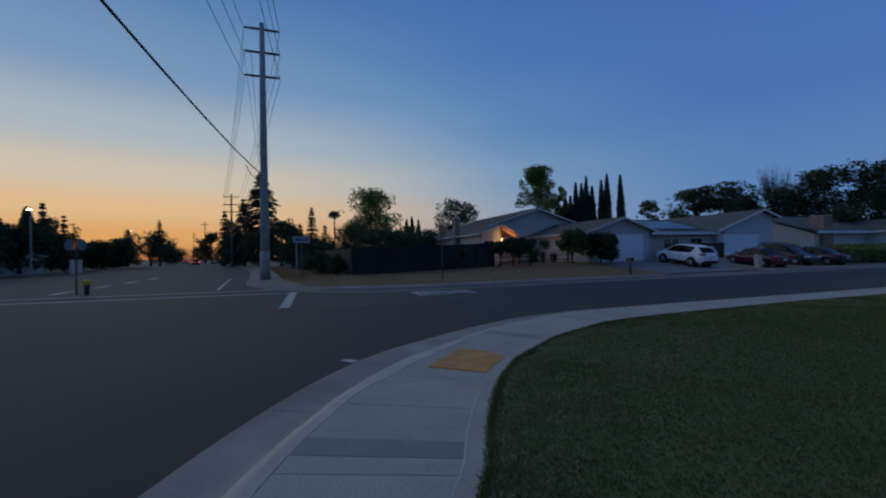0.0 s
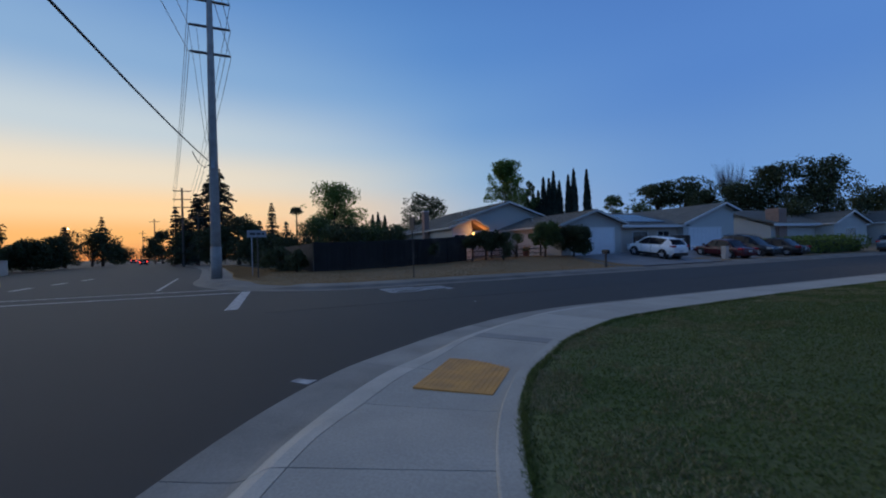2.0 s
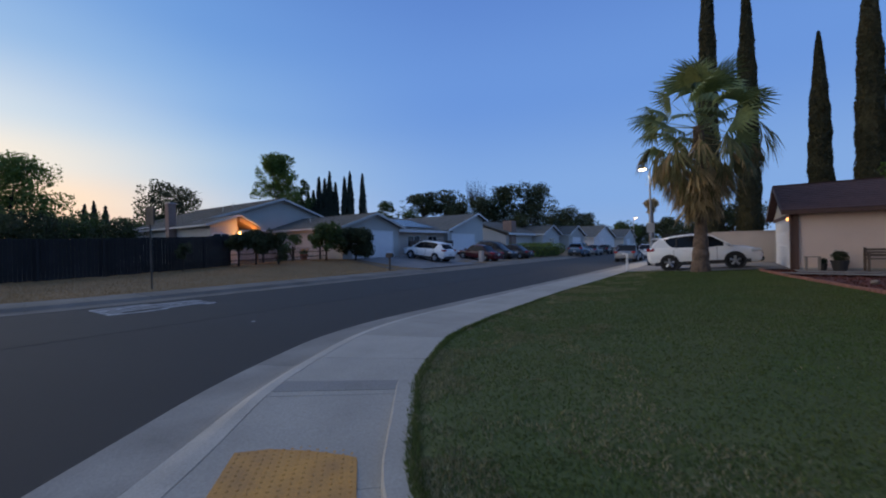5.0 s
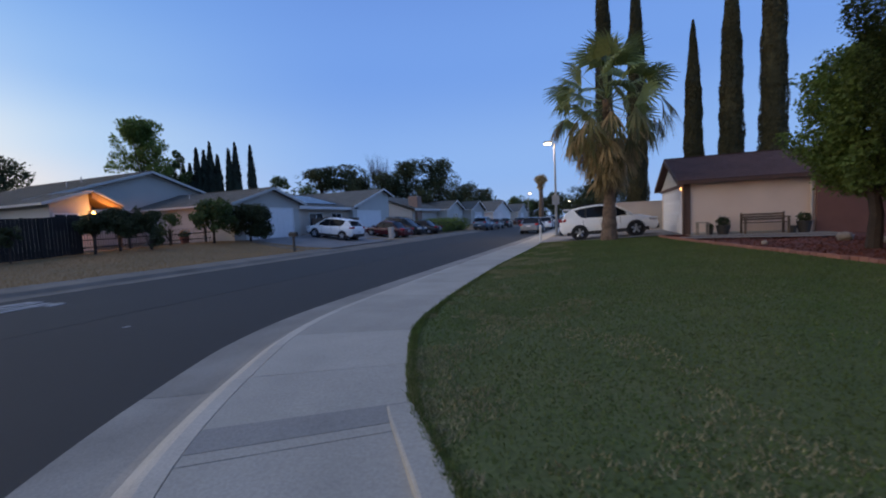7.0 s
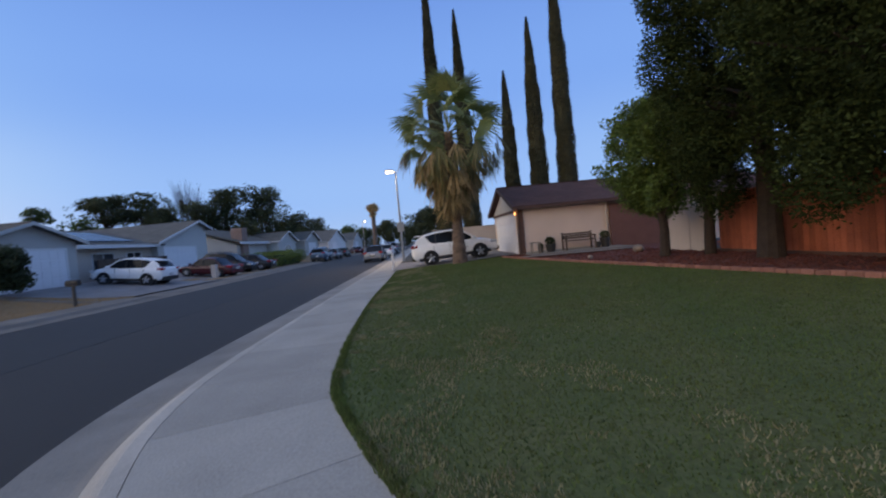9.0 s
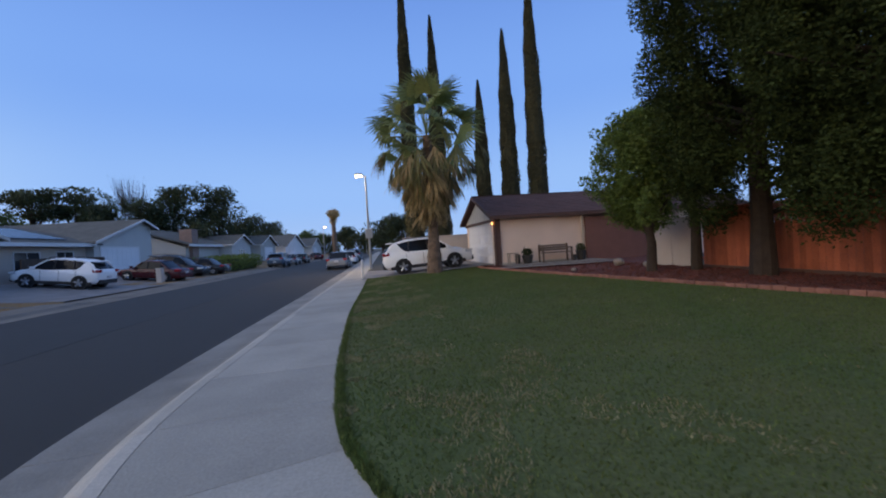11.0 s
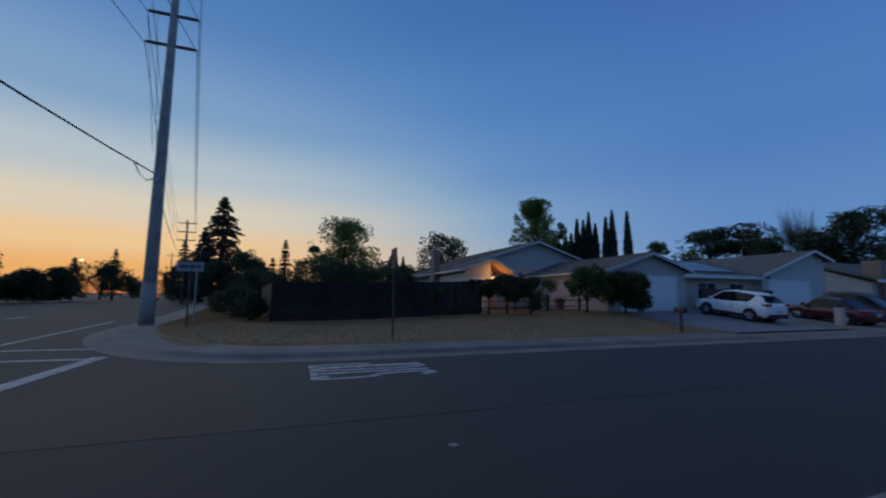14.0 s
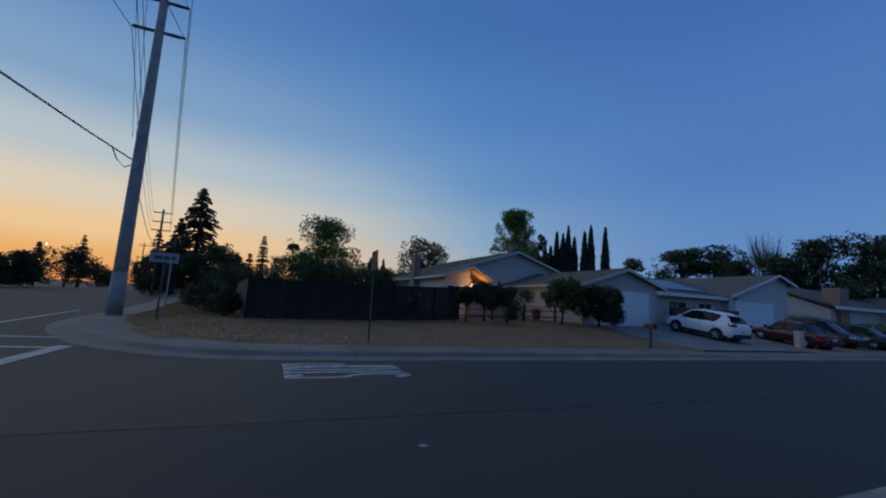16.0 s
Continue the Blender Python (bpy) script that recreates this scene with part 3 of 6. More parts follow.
lay(NEAR, pavement, 40.0, NEAR.s[-1] - 60, (NEAR.near(1.0, -2.75), NEAR.near(-3.2, 1.1)))
lay(FAR, pavement_far, 60.0, FAR.s[-1] - 80)

# raised edge kerb between ramp and lawn
edge_v, edge_f = strip_piece(NEAR, S_PAD - 5.2, S_PAD + 2.5, [(-0.15, 0.14, 0.04), (-0.145, 0.160, 0.132), (-0.13, 0.166, 0.150), (0.045, 0.168, 0.156), (0.055, 0.14, 0.12)], 0.2, 0.1, True)
tagged(link_data("edge_kerb", data("edge_kerb", edge_v, edge_f, M["concrete"])), "low concrete edge kerb curving beside the lawn", "kerb", kind="structure")

# tactile pad on the ramp
pad = thing("tactile_pad", "worn yellow tactile paving pad on the kerb ramp", "tactile pad", at=(-0.92, 0.66, 0.049), rz=46.0)
PADX, PADY = 0.45, 0.61
part("plate", boxed(-PADX, PADX, -PADY, PADY, -0.03, 0.006, bevel=0.003), M["pad"], pad)
dome_v, dome_f = [], []
for i in range(14):
    for j in range(20):
        cx, cy = -PADX + 0.04 + i * (2 * PADX - 0.08) / 13, -PADY + 0.04 + j * (2 * PADY - 0.08) / 19
        b = len(dome_v)
        for r, z in ((0.014, 0.006), (0.009, 0.011)):
            dome_v += [(cx + r * math.cos(q), cy + r * math.sin(q), z) for q in np.linspace(0, 2 * math.pi, 6, endpoint=False)]
        dome_f += [(b + q, b + (q + 1) % 6, b + 6 + (q + 1) % 6, b + 6 + q) for q in range(6)] + [tuple(b + 6 + q for q in range(6))]
link_data("domes", data("domes", dome_v, dome_f, M["pad"]), None, pad)["kind"] = "stuff"


def flat(name, pts, z, material, label="", category="", parent=None):
    bm = bmesh.new()
    prism(bm, pts, "z", z - 0.006, z)
    ob = link_mesh(name, bm, material, parent, "" if parent is None else label)
    return ob if parent is not None else tagged(ob, label, category, kind="structure")


# road paint
flat("stop_line", [(-16.0, -2.55), (-16.0, -2.2), (-9.7, -2.33), (-9.7, -2.68)], 0.009, M["paint"], "worn white stop line across the side street", "road marking")
flat("crossing_line", [(-17.75, -3.3), (-18.0, -3.3), (-19.1, -17.5), (-18.85, -17.5)], 0.009, M["paint"], "thin white crossing line over the main road", "road marking")
flat("crossing_line", [(-15.5, -2.6), (-15.75, -2.6), (-16.8, -17.5), (-16.55, -17.5)], 0.009, M["paint"], "thin white crossing line over the main road", "road marking")
flat("lane_line", [(-19.6, -6.25), (-19.6, -6.4), (-32.2, -7.7), (-32.2, -7.55)], 0.006, M["paint"], "thin white lane line on the main road", "road marking")
for k in range(4):
    x = -21 - k * 5.0
    flat("lane_dash", [(x, -13.6 + x * 0.02), (x, -13.9 + x * 0.02), (x - 2.6, -14.1 + x * 0.02), (x - 2.6, -13.8 + x * 0.02)], 0.006, M["paint"], "worn white lane dash on the main road", "road marking")
flat("limit_mark", [(-1.62, -1.12), (-1.84, -1.30), (-1.92, -1.20), (-1.80, -1.10), (-1.74, -0.99)], 0.006, M["paint"], "worn white paint end beside the gutter", "road marking")

flat("relaid_lane", [(-13.4, -1.2), (-8.5, -1.6), (-8.35, 8.0), (-8.45, 30.0), (-13.45, 30.0), (-13.45, 3.0)], 0.004, M["asphalt_new"], "slightly darker relaid asphalt lane", "road patch")
flat("paint_spot", [(-7.15, 4.08), (-7.22, 4.05), (-7.25, 4.13), (-7.17, 4.17)], 0.006, M["paint"], "small white paint spot on the asphalt", "road marking")

# painted word STOP, read by traffic that comes down the street
stop_word = thing("stop_marking", "worn white painted STOP lettering on the asphalt", "road marking")
STOP = {"S": [[(1, .9), (.8, 1), (.2, 1), (0, .85), (0, .65), (.2, .53), (.8, .47), (1, .35), (1, .15), (.8, 0), (.2, 0), (0, .1)]], "T": [[(0, 1), (1, 1)], [(.5, 1), (.5, 0)]], "O": [[(.2, 0), (0, .15), (0, .85), (.2, 1), (.8, 1), (1, .85), (1, .15), (.8, 0), (.2, 0)]], "P": [[(0, 0), (0, 1), (.8, 1), (1, .88), (1, .6), (.8, .48), (0, .48)]]}
for k, ch in enumerate("STOP"):
    bm = bmesh.new()
    n_seg = 0
    for stroke in STOP[ch]:
        for (u0, v0), (u1, v1) in zip(stroke, stroke[1:]):
            p0, p1 = (Vector((-11.3 - 0.46 * k - u * 0.30, 5.28 - v * 2.5, 0)) for u, v in ((u0, v0), (u1, v1)))
            d = (p1 - p0).normalized()
            p0, p1 = p0 - d * 0.045, p1 + d * 0.045
            w = Vector((-d.y, d.x, 0)) * 0.075
            n_seg += 1
            prism(bm, [tuple((p0 + w)[:2]), tuple((p1 + w)[:2]), tuple((p1 - w)[:2]), tuple((p0 - w)[:2])], "z", 0.001, 0.008 + 0.0012 * n_seg)
    part("letter", bm, M["paint"], stop_word)


# ---- lots ----
def loft(name, rows, material, label, category, kind="structure"):
    """A sheet between lines of equally many points."""
    w = len(rows[0])
    verts = [p for r in rows for p in r]
    faces = [(i * w + j, i * w + j + 1, (i + 1) * w + j + 1, (i + 1) * w + j) for i in range(len(rows) - 1) for j in range(w - 1)]
    me = data(name, verts, faces, material)
    bm = bmesh.new()
    bm.from_mesh(me)
    bmesh.ops.recalc_face_normals(bm, faces=bm.faces)
    if sum(f.normal.z for f in bm.faces) < 0:
        bmesh.ops.reverse_faces(bm, faces=bm.faces)
    bm.to_mesh(me)
    bm.free()
    me.shade_smooth()
    return tagged(link_data(name, me, None), label, category, kind=kind)


def resample(points, n):
    l = Line(points)
    return np.array([l.at(s) for s in np.linspace(0, l.s[-1], n)])


N = 90
s_lo, s_hi = NEAR.near(20, -2.6), NEAR.near(-4.85, 21.0)
LAWN_EDGE = np.array([NEAR.at(s, walk_width(s) + 0.02) for s in np.linspace(s_lo, s_hi, N)])
BED_EDGE = resample([(20, 1.6), (9, 2.0), (6.4, 3.6), (5.5, 6.0), (4.9, 8.5), (4.2, 11.8), (3.5, 15.0), (2.8, 18.0), (2.4, 20.4)], N)
FENCE_EDGE = resample([(20, 4.0), (12, 4.2), (8.0, 6.0), (7.7, 9.0), (7.7, 12), (7.7, 15.0), (8.0, 20.1), (5.0, 20.1), (3.4, 20.4)], N)


def lawn_z(u, v):
    return 0.148 + 0.19 * (v ** 0.8) + 0.03 * math.sin(u * 9 + v * 3) * v + 0.05 * smooth(u, 0.55, 1.0) * v


LAWN_ROWS = [[(*NEAR.at(s, walk_width(s) - 0.03), 0.03) for s in np.linspace(s_lo, s_hi, N)]]
for i in range(31):
    v = i / 30
    LAWN_ROWS.append([(*(LAWN_EDGE[j] * (1 - v) + BED_EDGE[j] * v), lawn_z(j / (N - 1), v)) for j in range(N)])
loft("lawn", LAWN_ROWS, M["lawn"], "mown green lawn with pale worn patches", "lawn")
BED_ROWS = []
for i in range(9):
    v = i / 8
    BED_ROWS.append([(*(BED_EDGE[j] * (1 - v) + FENCE_EDGE[j] * v), lawn_z(j / (N - 1), 1) - 0.02 + 0.03 * v + 0.015 * math.sin(j * 2.1 + i * 1.7)) for j in range(N)])
loft("mulch_bed", BED_ROWS, M["mulch"], "red bark mulch bed along the fence", "planting bed")


def left_z(x, y):
    r = smooth(-15.8 - x, 0.0, 8.0)
    return 0.135 + r * (0.22 + 0.44 * smooth(y, 3.0, 19.0))


s_a, s_b = FAR.near(-13.55, 21.3), FAR.near(-60, -10)
rows = []
edge = [FAR.at(s, 2.2) for s in np.linspace(s_a, s_b, 120)]
back = resample([(-25.5, 21.3), (-25.0, 14), (-25.0, 7), (-26.0, 2.5), (-34, -0.5), (-62, -6.0)], 120)
for i in range(13):
    v = i / 12
    rows.append([(*(edge[j] * (1 - v) + back[j] * v), 0) for j in range(120)])
rows = [[(x, y, left_z(x, y) if y > -1.5 else 0.13 + 0.1 * smooth(-15.8 - x, 0, 8)) for x, y, _ in r] for r in rows]
rows_verge = rows
rows = [[(*FAR.at(s, 2.05), 0.0) for s in np.linspace(s_a, s_b, 120)]] + rows
loft("dry_verge", rows, M["dry"], "parched yellow-brown grass verge beside the pavement", "verge")
rows = [[(x, y, left_z(x, y)) for y in np.linspace(29.7, 220, 60)] for x in np.linspace(-15.75, -27, 8)]
loft("front_yards", rows, M["dry"], "dry front yards along the street", "yard")
rows = [[(x, y, left_z(-24.9, y) - 0.02) for y in np.linspace(0.0, 220, 60)] for x in (-24.8, -60, -130)]
loft("back_yards", rows, M["earth"], "dark yards behind the houses", "yard")
rows = [[(x, y, left_z(x, y) + 0.004) for x in np.linspace(-15.77, -25.6, 12)] for y in np.linspace(21.3, 30.98, 8)]
loft("driveway_1", rows, M["drive"], "stained grey concrete driveway before the garage", "driveway")
rows = [[(x, y0 + d, left_z(x, y0 + d) + z) for x, y0 in zip(np.linspace(-15.8, -23.0, 10), np.linspace(19.2, 20.75, 10))] for d, z in ((-0.01, -0.05), (0.0, 0.012), (0.6, 0.012), (0.61, -0.05))]
loft("driveway_strip", rows, M["concrete_old"], "pale concrete strip between verge and driveway", "driveway")
rows = [[(x, y, left_z(x, y) + 0.006) for x in np.linspace(-15.77, -25.6, 12)] for y in np.linspace(31.0, 46.5, 8)]
loft("driveway_2", rows, M["drive"], "grey concrete driveway of the next house", "driveway")
rows = [[(x, y, 0.15 + 0.27 * smooth(x, -2.9, 3.6)) for x in np.linspace(-2.93, 3.7, 10)] for y in np.linspace(20.75, 27.6, 6)]
loft("driveway_3", rows, M["drive"], "grey concrete driveway beside the palm", "driveway")
rows = [[(x, y, 0.15 + 0.25 * smooth(x, -2.9, 3.6)) for x in np.linspace(-2.93, 40, 12)] for y in np.linspace(27.6, 220, 20)]
loft("right_yards", rows, M["earth"], "dark yards on the far part of the street", "yard")

# ---- grass blades ----
def blades(name, rows, count, height, material, label, power=1.0, vmax=1.0, spread=0.012, patch=0.0):
    g = np.array(rows)
    nv, nu = g.shape[0] - 1, g.shape[1] - 1
    u, v = rng.random(count) * nu, (rng.random(count) ** power) * nv * vmax
    iu, iv = u.astype(int), v.astype(int)
    fu, fv = (u - iu)[:, None], (v - iv)[:, None]
    base = g[iv, iu] * (1 - fu) * (1 - fv) + g[iv, iu + 1] * fu * (1 - fv) + g[iv + 1, iu] * (1 - fu) * fv + g[iv + 1, iu + 1] * fu * fv
    if patch:
        keep = np.array([noise.noise(Vector(p) * 1.3) + 0.5 * noise.noise(Vector(p) * 5.0) > patch * (0.3 + q) for p, q in zip(base, v / (nv * vmax))])
        base = base[keep]
        count = len(base)
    a, lean = rng.random(count) * 2 * math.pi, rng.random((count, 2)) * 2 - 1
    h = height * (0.5 + rng.random(count))
    w = np.stack([np.cos(a), np.sin(a), np.zeros(count)], 1) * spread * (0.6 + 0.8 * rng.random(count))[:, None]
    tip = base + np.column_stack([lean * h[:, None] * 0.7, h])
    verts = np.stack([base - w, base + w, tip], 1).reshape(-1, 3)
    me = soup(name, verts, 3, material)
    return tagged(link_data(name, me, None), label, "grass", kind="stuff")


LATE = []
LATE.append(lambda: blades("lawn_grass", [r[18:] for r in LAWN_ROWS[1:]], 420000, 0.021, M["blade"], "short green lawn grass", spread=0.006))
LATE.append(lambda: blades("lawn_edge_straw", [r[14:] for r in LAWN_ROWS[1:]], 120000, 0.028, M["straw"], "pale dry grass along the lawn edge", 1.8, 0.3, 0.006, 0.16))
LATE.append(lambda: blades("lawn_dry_patches", [r[14:] for r in LAWN_ROWS[4:]], 15000, 0.026, M["straw"], "scattered dry straw in the lawn", 1.0, 1.0, 0.006, 0.34))
LATE.append(lambda: blades("lawn_fringe", [[tuple(np.array(p) * (1 - q) + np.array(r) * q) for p, r in zip(LAWN_ROWS[1], LAWN_ROWS[2])][14:] for q in (-0.12, 0.25)], 26000, 0.04, M["blade"], "ragged grass fringe over the pavement edge", spread=0.006))


# ---- houses ----
def gable_wall(outline_yz, x0, x1, material, parent, name="wall", label=""):
    return part(name, prism(bmesh.new(), outline_yz, "x", x0, x1), material, parent, label)


def roof_slab(parent, y_hi, z_hi, y_lo, z_lo, x0, x1, thick, material, name="roof"):
    """One slope of a roof whose ridge runs along x."""
    return part(name, prism(bmesh.new(), [(y_hi, z_hi), (y_lo, z_lo), (y_lo, z_lo - thick), (y_hi, z_hi - thick)], "x", x0, x1), material, parent)


def rake(parent, y_hi, z_hi, y_lo, z_lo, x, material, depth=0.18, thick=0.035, out=1):
    return part("fascia_board", prism(bmesh.new(), [(y_hi, z_hi + 0.01), (y_lo, z_lo + 0.01), (y_lo, z_lo - depth), (y_hi, z_hi - depth)], "x", x, x + thick * out), material, parent)


def gable_block(parent, xb, xf, y0, y1, zb, apex_y, apex_z, slope, wall, roof, trim, over=0.45, out=1):
    """A block whose gable faces the street; out = +1 when the front looks to +x."""
    ze0, ze1 = apex_z - (apex_y - y0) * slope, apex_z - (y1 - apex_y) * slope
    gable_wall([(y0, zb), (y1, zb), (y1, ze1 - 0.13), (apex_y, apex_z - 0.13), (y0, ze0 - 0.13)], xb, xf, wall, parent)
    lo, hi = sorted((xb, xf + over * out))
    roof_slab(parent, apex_y, apex_z, y0 - over, ze0 - over * slope, lo, hi, 0.12, roof)
    roof_slab(parent, apex_y, apex_z, y1 + over, ze1 - over * slope, lo, hi, 0.12, roof)
    rake(parent, apex_y, apex_z, y0 - over, ze0 - over * slope, xf + over * out, trim, out=out)
    rake(parent, apex_y, apex_z, y1 + over, ze1 - over * slope, xf + over * out, trim, out=out)
    for y, z in ((y0 - over, ze0 - over * slope), (y1 + over, ze1 - over * slope)):
        part("gutter", boxed(lo, hi, y - 0.05, y + 0.05, z - 0.16, z - 0.03), trim, parent)
    part("ridge_cap", boxed(lo, hi, apex_y - 0.12, apex_y + 0.12, apex_z - 0.02, apex_z + 0.03), roof, parent)


def courses(parent, y_hi, z_hi, y_lo, z_lo, x0, x1, material):
    """Thin shingle courses that overlap down one slope."""
    n = max(3, int(math.hypot(y_hi - y_lo, z_hi - z_lo) / 0.28))
    bm = bmesh.new()
    for k in range(n):
        a, b = k / n, (k + 1) / n
        ya, yb = y_hi + (y_lo - y_hi) * a, y_hi + (y_lo - y_hi) * b
        za, zb = z_hi + (z_lo - z_hi) * a, z_hi + (z_lo - z_hi) * b
        prism(bm, [(ya, za + 0.004), (yb, zb + 0.022), (yb, zb + 0.004)], "x", x0, x1)
    ob = part("shingles", bm, material, parent)
    ob["kind"] = "stuff"
    return ob


def window_unit(parent, x, y0, y1, z0, z1, out=1, cols=2, trim="trim"):
    w = new("window")
    w.parent = parent
    t = 0.07
    for a in ((y0 - t, y1 + t, z0 - t, z0), (y0 - t, y1 + t, z1, z1 + t), (y0 - t, y0, z0, z1), (y1, y1 + t, z0, z1)):
        lo, hi = sorted((x - 0.02 * out, x + 0.06 * out))
        part("window_frame", boxed(lo, hi, *a), M[trim], w)
    for k in range(cols):
        a, b = y0 + (y1 - y0) * k / cols, y0 + (y1 - y0) * (k + 1) / cols
        lo, hi = sorted((x, x + 0.02 * out))
        part("pane", boxed(lo, hi, a + 0.02, b - 0.02, z0 + 0.01, z1 - 0.01), M["glass"], w)
        if k:
            lo, hi = sorted((x, x + 0.045 * out))
            part("mullion", boxed(lo, hi, a - 0.02, a + 0.02, z0, z1), M[trim], w)
    return w


def garage_door(parent, x, y0, y1, z0, z1, out=1, rows=4, cols=8):
    d = part("garage_door", boxed(*sorted((x - 0.02 * out, x + 0.03 * out)), y0, y1, z0, z1), M["garage"], parent, "white sectional garage door")
    h, w = (z1 - z0) / rows, (y1 - y0) / cols
    for r in range(rows):
        for c in range(cols):
            lo, hi = sorted((x + 0.03 * out, x + 0.05 * out))
            part("panel", boxed(lo, hi, y0 + c * w + 0.07, y0 + (c + 1) * w - 0.07, z0 + r * h + 0.07, z0 + (r + 1) * h - 0.07, bevel=0.008), M["garage"], d)
    for a in ((y0 - 0.12, y0, z0, z1 + 0.12), (y1, y1 + 0.12, z0, z1 + 0.12), (y0, y1, z1, z1 + 0.12)):
        lo, hi = sorted((x, x + 0.06 * out))
        part("door_frame", boxed(lo, hi, *a), M["trim"], parent)
    return d


house = thing("house", "single-storey grey ranch house with gabled shingle roofs", "house")
gable_block(house, -37.0, -23.2, 20.7, 27.3, 0.5, 24.2, 4.62, 0.32, M["siding"], M["shingle"], M["siding_grey"])
courses(house, 24.2, 4.62, 20.25, 3.356, -36.9, -22.72, M["shingle"])
garage_door(house, -23.2, 21.8, 26.45, 0.8, 3.02)
gable_block(house, -50.0, -33.0, 14.4, 29.4, 0.5, 21.9, 6.45, 0.32, M["siding"], M["shingle"], M["siding_grey"])
courses(house, 21.9, 6.45, 13.95, 3.906, -49.9, -32.52, M["shingle"])
# porch wing: a lopsided gable with an open porch under its shorter slope
gable_wall([(13.3, 0.4), (15.25, 0.4), (15.25, 4.13), (15.2, 4.14), (13.3, 3.52)], -40.0, -28.5, M["siding"], house)
gable_wall([(15.252, 0.4), (16.4, 0.4), (16.4, 3.5), (15.252, 4.11)], -40.0, -30.4, M["lamplit_wood"], house, "porch_wall", "wooden wall at the back of the lit porch")
roof_slab(house, 15.2, 4.30, 12.85, 3.525, -40.0, -28.05, 0.12, M["shingle"])
roof_slab(house, 15.2, 4.30, 16.85, 3.42, -40.0, -28.05, 0.12, M["shingle"])
rake(house, 15.2, 4.30, 12.85, 3.525, -28.05, M["siding_grey"])
rake(house, 15.2, 4.30, 16.85, 3.42, -28.05, M["siding_grey"], depth=0.10)
part("gutter", boxed(-40.0, -28.05, 12.8, 12.9, 3.37, 3.50), M["siding_grey"], house)
courses(house, 15.2, 4.30, 12.85, 3.525, -39.9, -28.07, M["shingle"])
part("porch_ceiling", prism(bmesh.new(), [(15.26, 4.12), (16.8, 3.30), (16.8, 3.26), (15.26, 4.08)], "x", -30.4, -28.1), M["lamplit_wood"], house, "warm-lit board ceiling of the porch")
window_unit(house, -33.0, 19.6, 21.9, 1.75, 3.35)
window_unit(house, -28.5, 13.5, 14.6, 1.9, 2.85)
part("porch_post", boxed(-28.3, -28.15, 16.5, 16.65, 0.5, 3.42), M["lamplit_wood"], house, "warm-lit wooden porch post")
part("porch_beam", prism(bmesh.new(), [(15.26, 4.08), (16.8, 3.26), (16.8, 3.02), (15.26, 3.80)], "x", -28.3, -28.18), M["lamplit_wood"], house, "warm-lit wooden porch beam")
chim = part("chimney", boxed(-34.4, -33.8, 12.75, 13.3, 0.5, 5.35, bevel=0.02), M["chimney"], house, "pale brick chimney")
part("chimney_cap", boxed(-34.45, -33.75, 12.7, 13.35, 5.35, 5.45), M["concrete"], chim)
for vx, vy, vz in ((-36, 18.0, 5.3), (-38, 20.0, 5.95), (-29.5, 22.5, 4.2)):
    part("roof_vent", tube(bmesh.new(), [(vx, vy, vz - 0.2), (vx, vy, vz + 0.3)], [0.05, 0.05]), M["steel"], house)

porch = thing("porch_lamp", "small lit orange porch lamp under the gable", "lamp", at=(-28.0, 15.15, 2.85))
part("bulb", tube(bmesh.new(), [(0, 0, -0.2), (0, 0, 0.0), (0, 0, 0.16)], [0.05, 0.11, 0.05]), M["lamp_orange"], porch)
part("bracket", boxed(-0.5, -0.04, -0.02, 0.02, 0.14, 0.18), M["plastic"], porch)
pl = new("porch_light", bpy.data.lights.new("porch_light", "POINT"))
pl.data.energy, pl.data.color, pl.data.shadow_soft_size = 75.0, (1.0, 0.42, 0.09), 0.12
pl.location = (-27.75, 15.75, 3.0)

house2 = thing("house", "pale grey ranch house with solar panels and a garage wing", "house")
part("wall", prism(bmesh.new(), [(-36.0, 0.5), (-25.6, 0.5), (-25.6, 3.4), (-31.0, 4.95), (-36.0, 3.45)], "y", 29.8, 38.0), M["cream"], house2, "cream stucco wall")
part("roof", prism(bmesh.new(), [(-24.9, 3.42), (-31.0, 5.15), (-37.0, 3.42), (-37.0, 3.3), (-31.0, 5.03), (-24.9, 3.3)], "y", 29.4, 39.0), M["shingle"], house2)
part("fascia_board", boxed(-24.9, -24.84, 29.4, 38.2, 3.18, 3.44), M["trim"], house2, "white eave board")
for k in range(5):
    y = 31.0 + k * 1.15
    part("solar_panel", prism(bmesh.new(), [(-26.0, 3.79), (-29.6, 4.81), (-29.62, 4.86), (-26.02, 3.84)], "y", y, y + 1.1), M["solar"], house2, "dark blue solar panel")
OUT2 = [(38.0, 0.5), (46.3, 0.5), (46.3, 5.15), (44.4, 5.72), (38.0, 3.6)]
gable_wall(OUT2, -37.0, -25.0, M["siding_grey"], house2)
roof_slab(house2, 44.4, 5.85, 37.5, 3.56, -37.0, -24.5, 0.12, M["shingle"])
roof_slab(house2, 44.4, 5.85, 46.9, 5.05, -37.0, -24.5, 0.12, M["shingle"])
rake(house2, 44.4, 5.85, 37.5, 3.56, -24.5, M["trim"])
rake(house2, 44.4, 5.85, 46.9, 5.05, -24.5, M["trim"])
garage_door(house2, -25.0, 38.8, 44.0, 0.8, 3.1)
window_unit(house2, -25.6, 31.5, 33.5, 1.6, 2.8)
window_unit(house2, -25.6, 35.0, 36.6, 1.6, 2.8)

house3 = thing("house", "pale blue ranch house far along the street", "house")
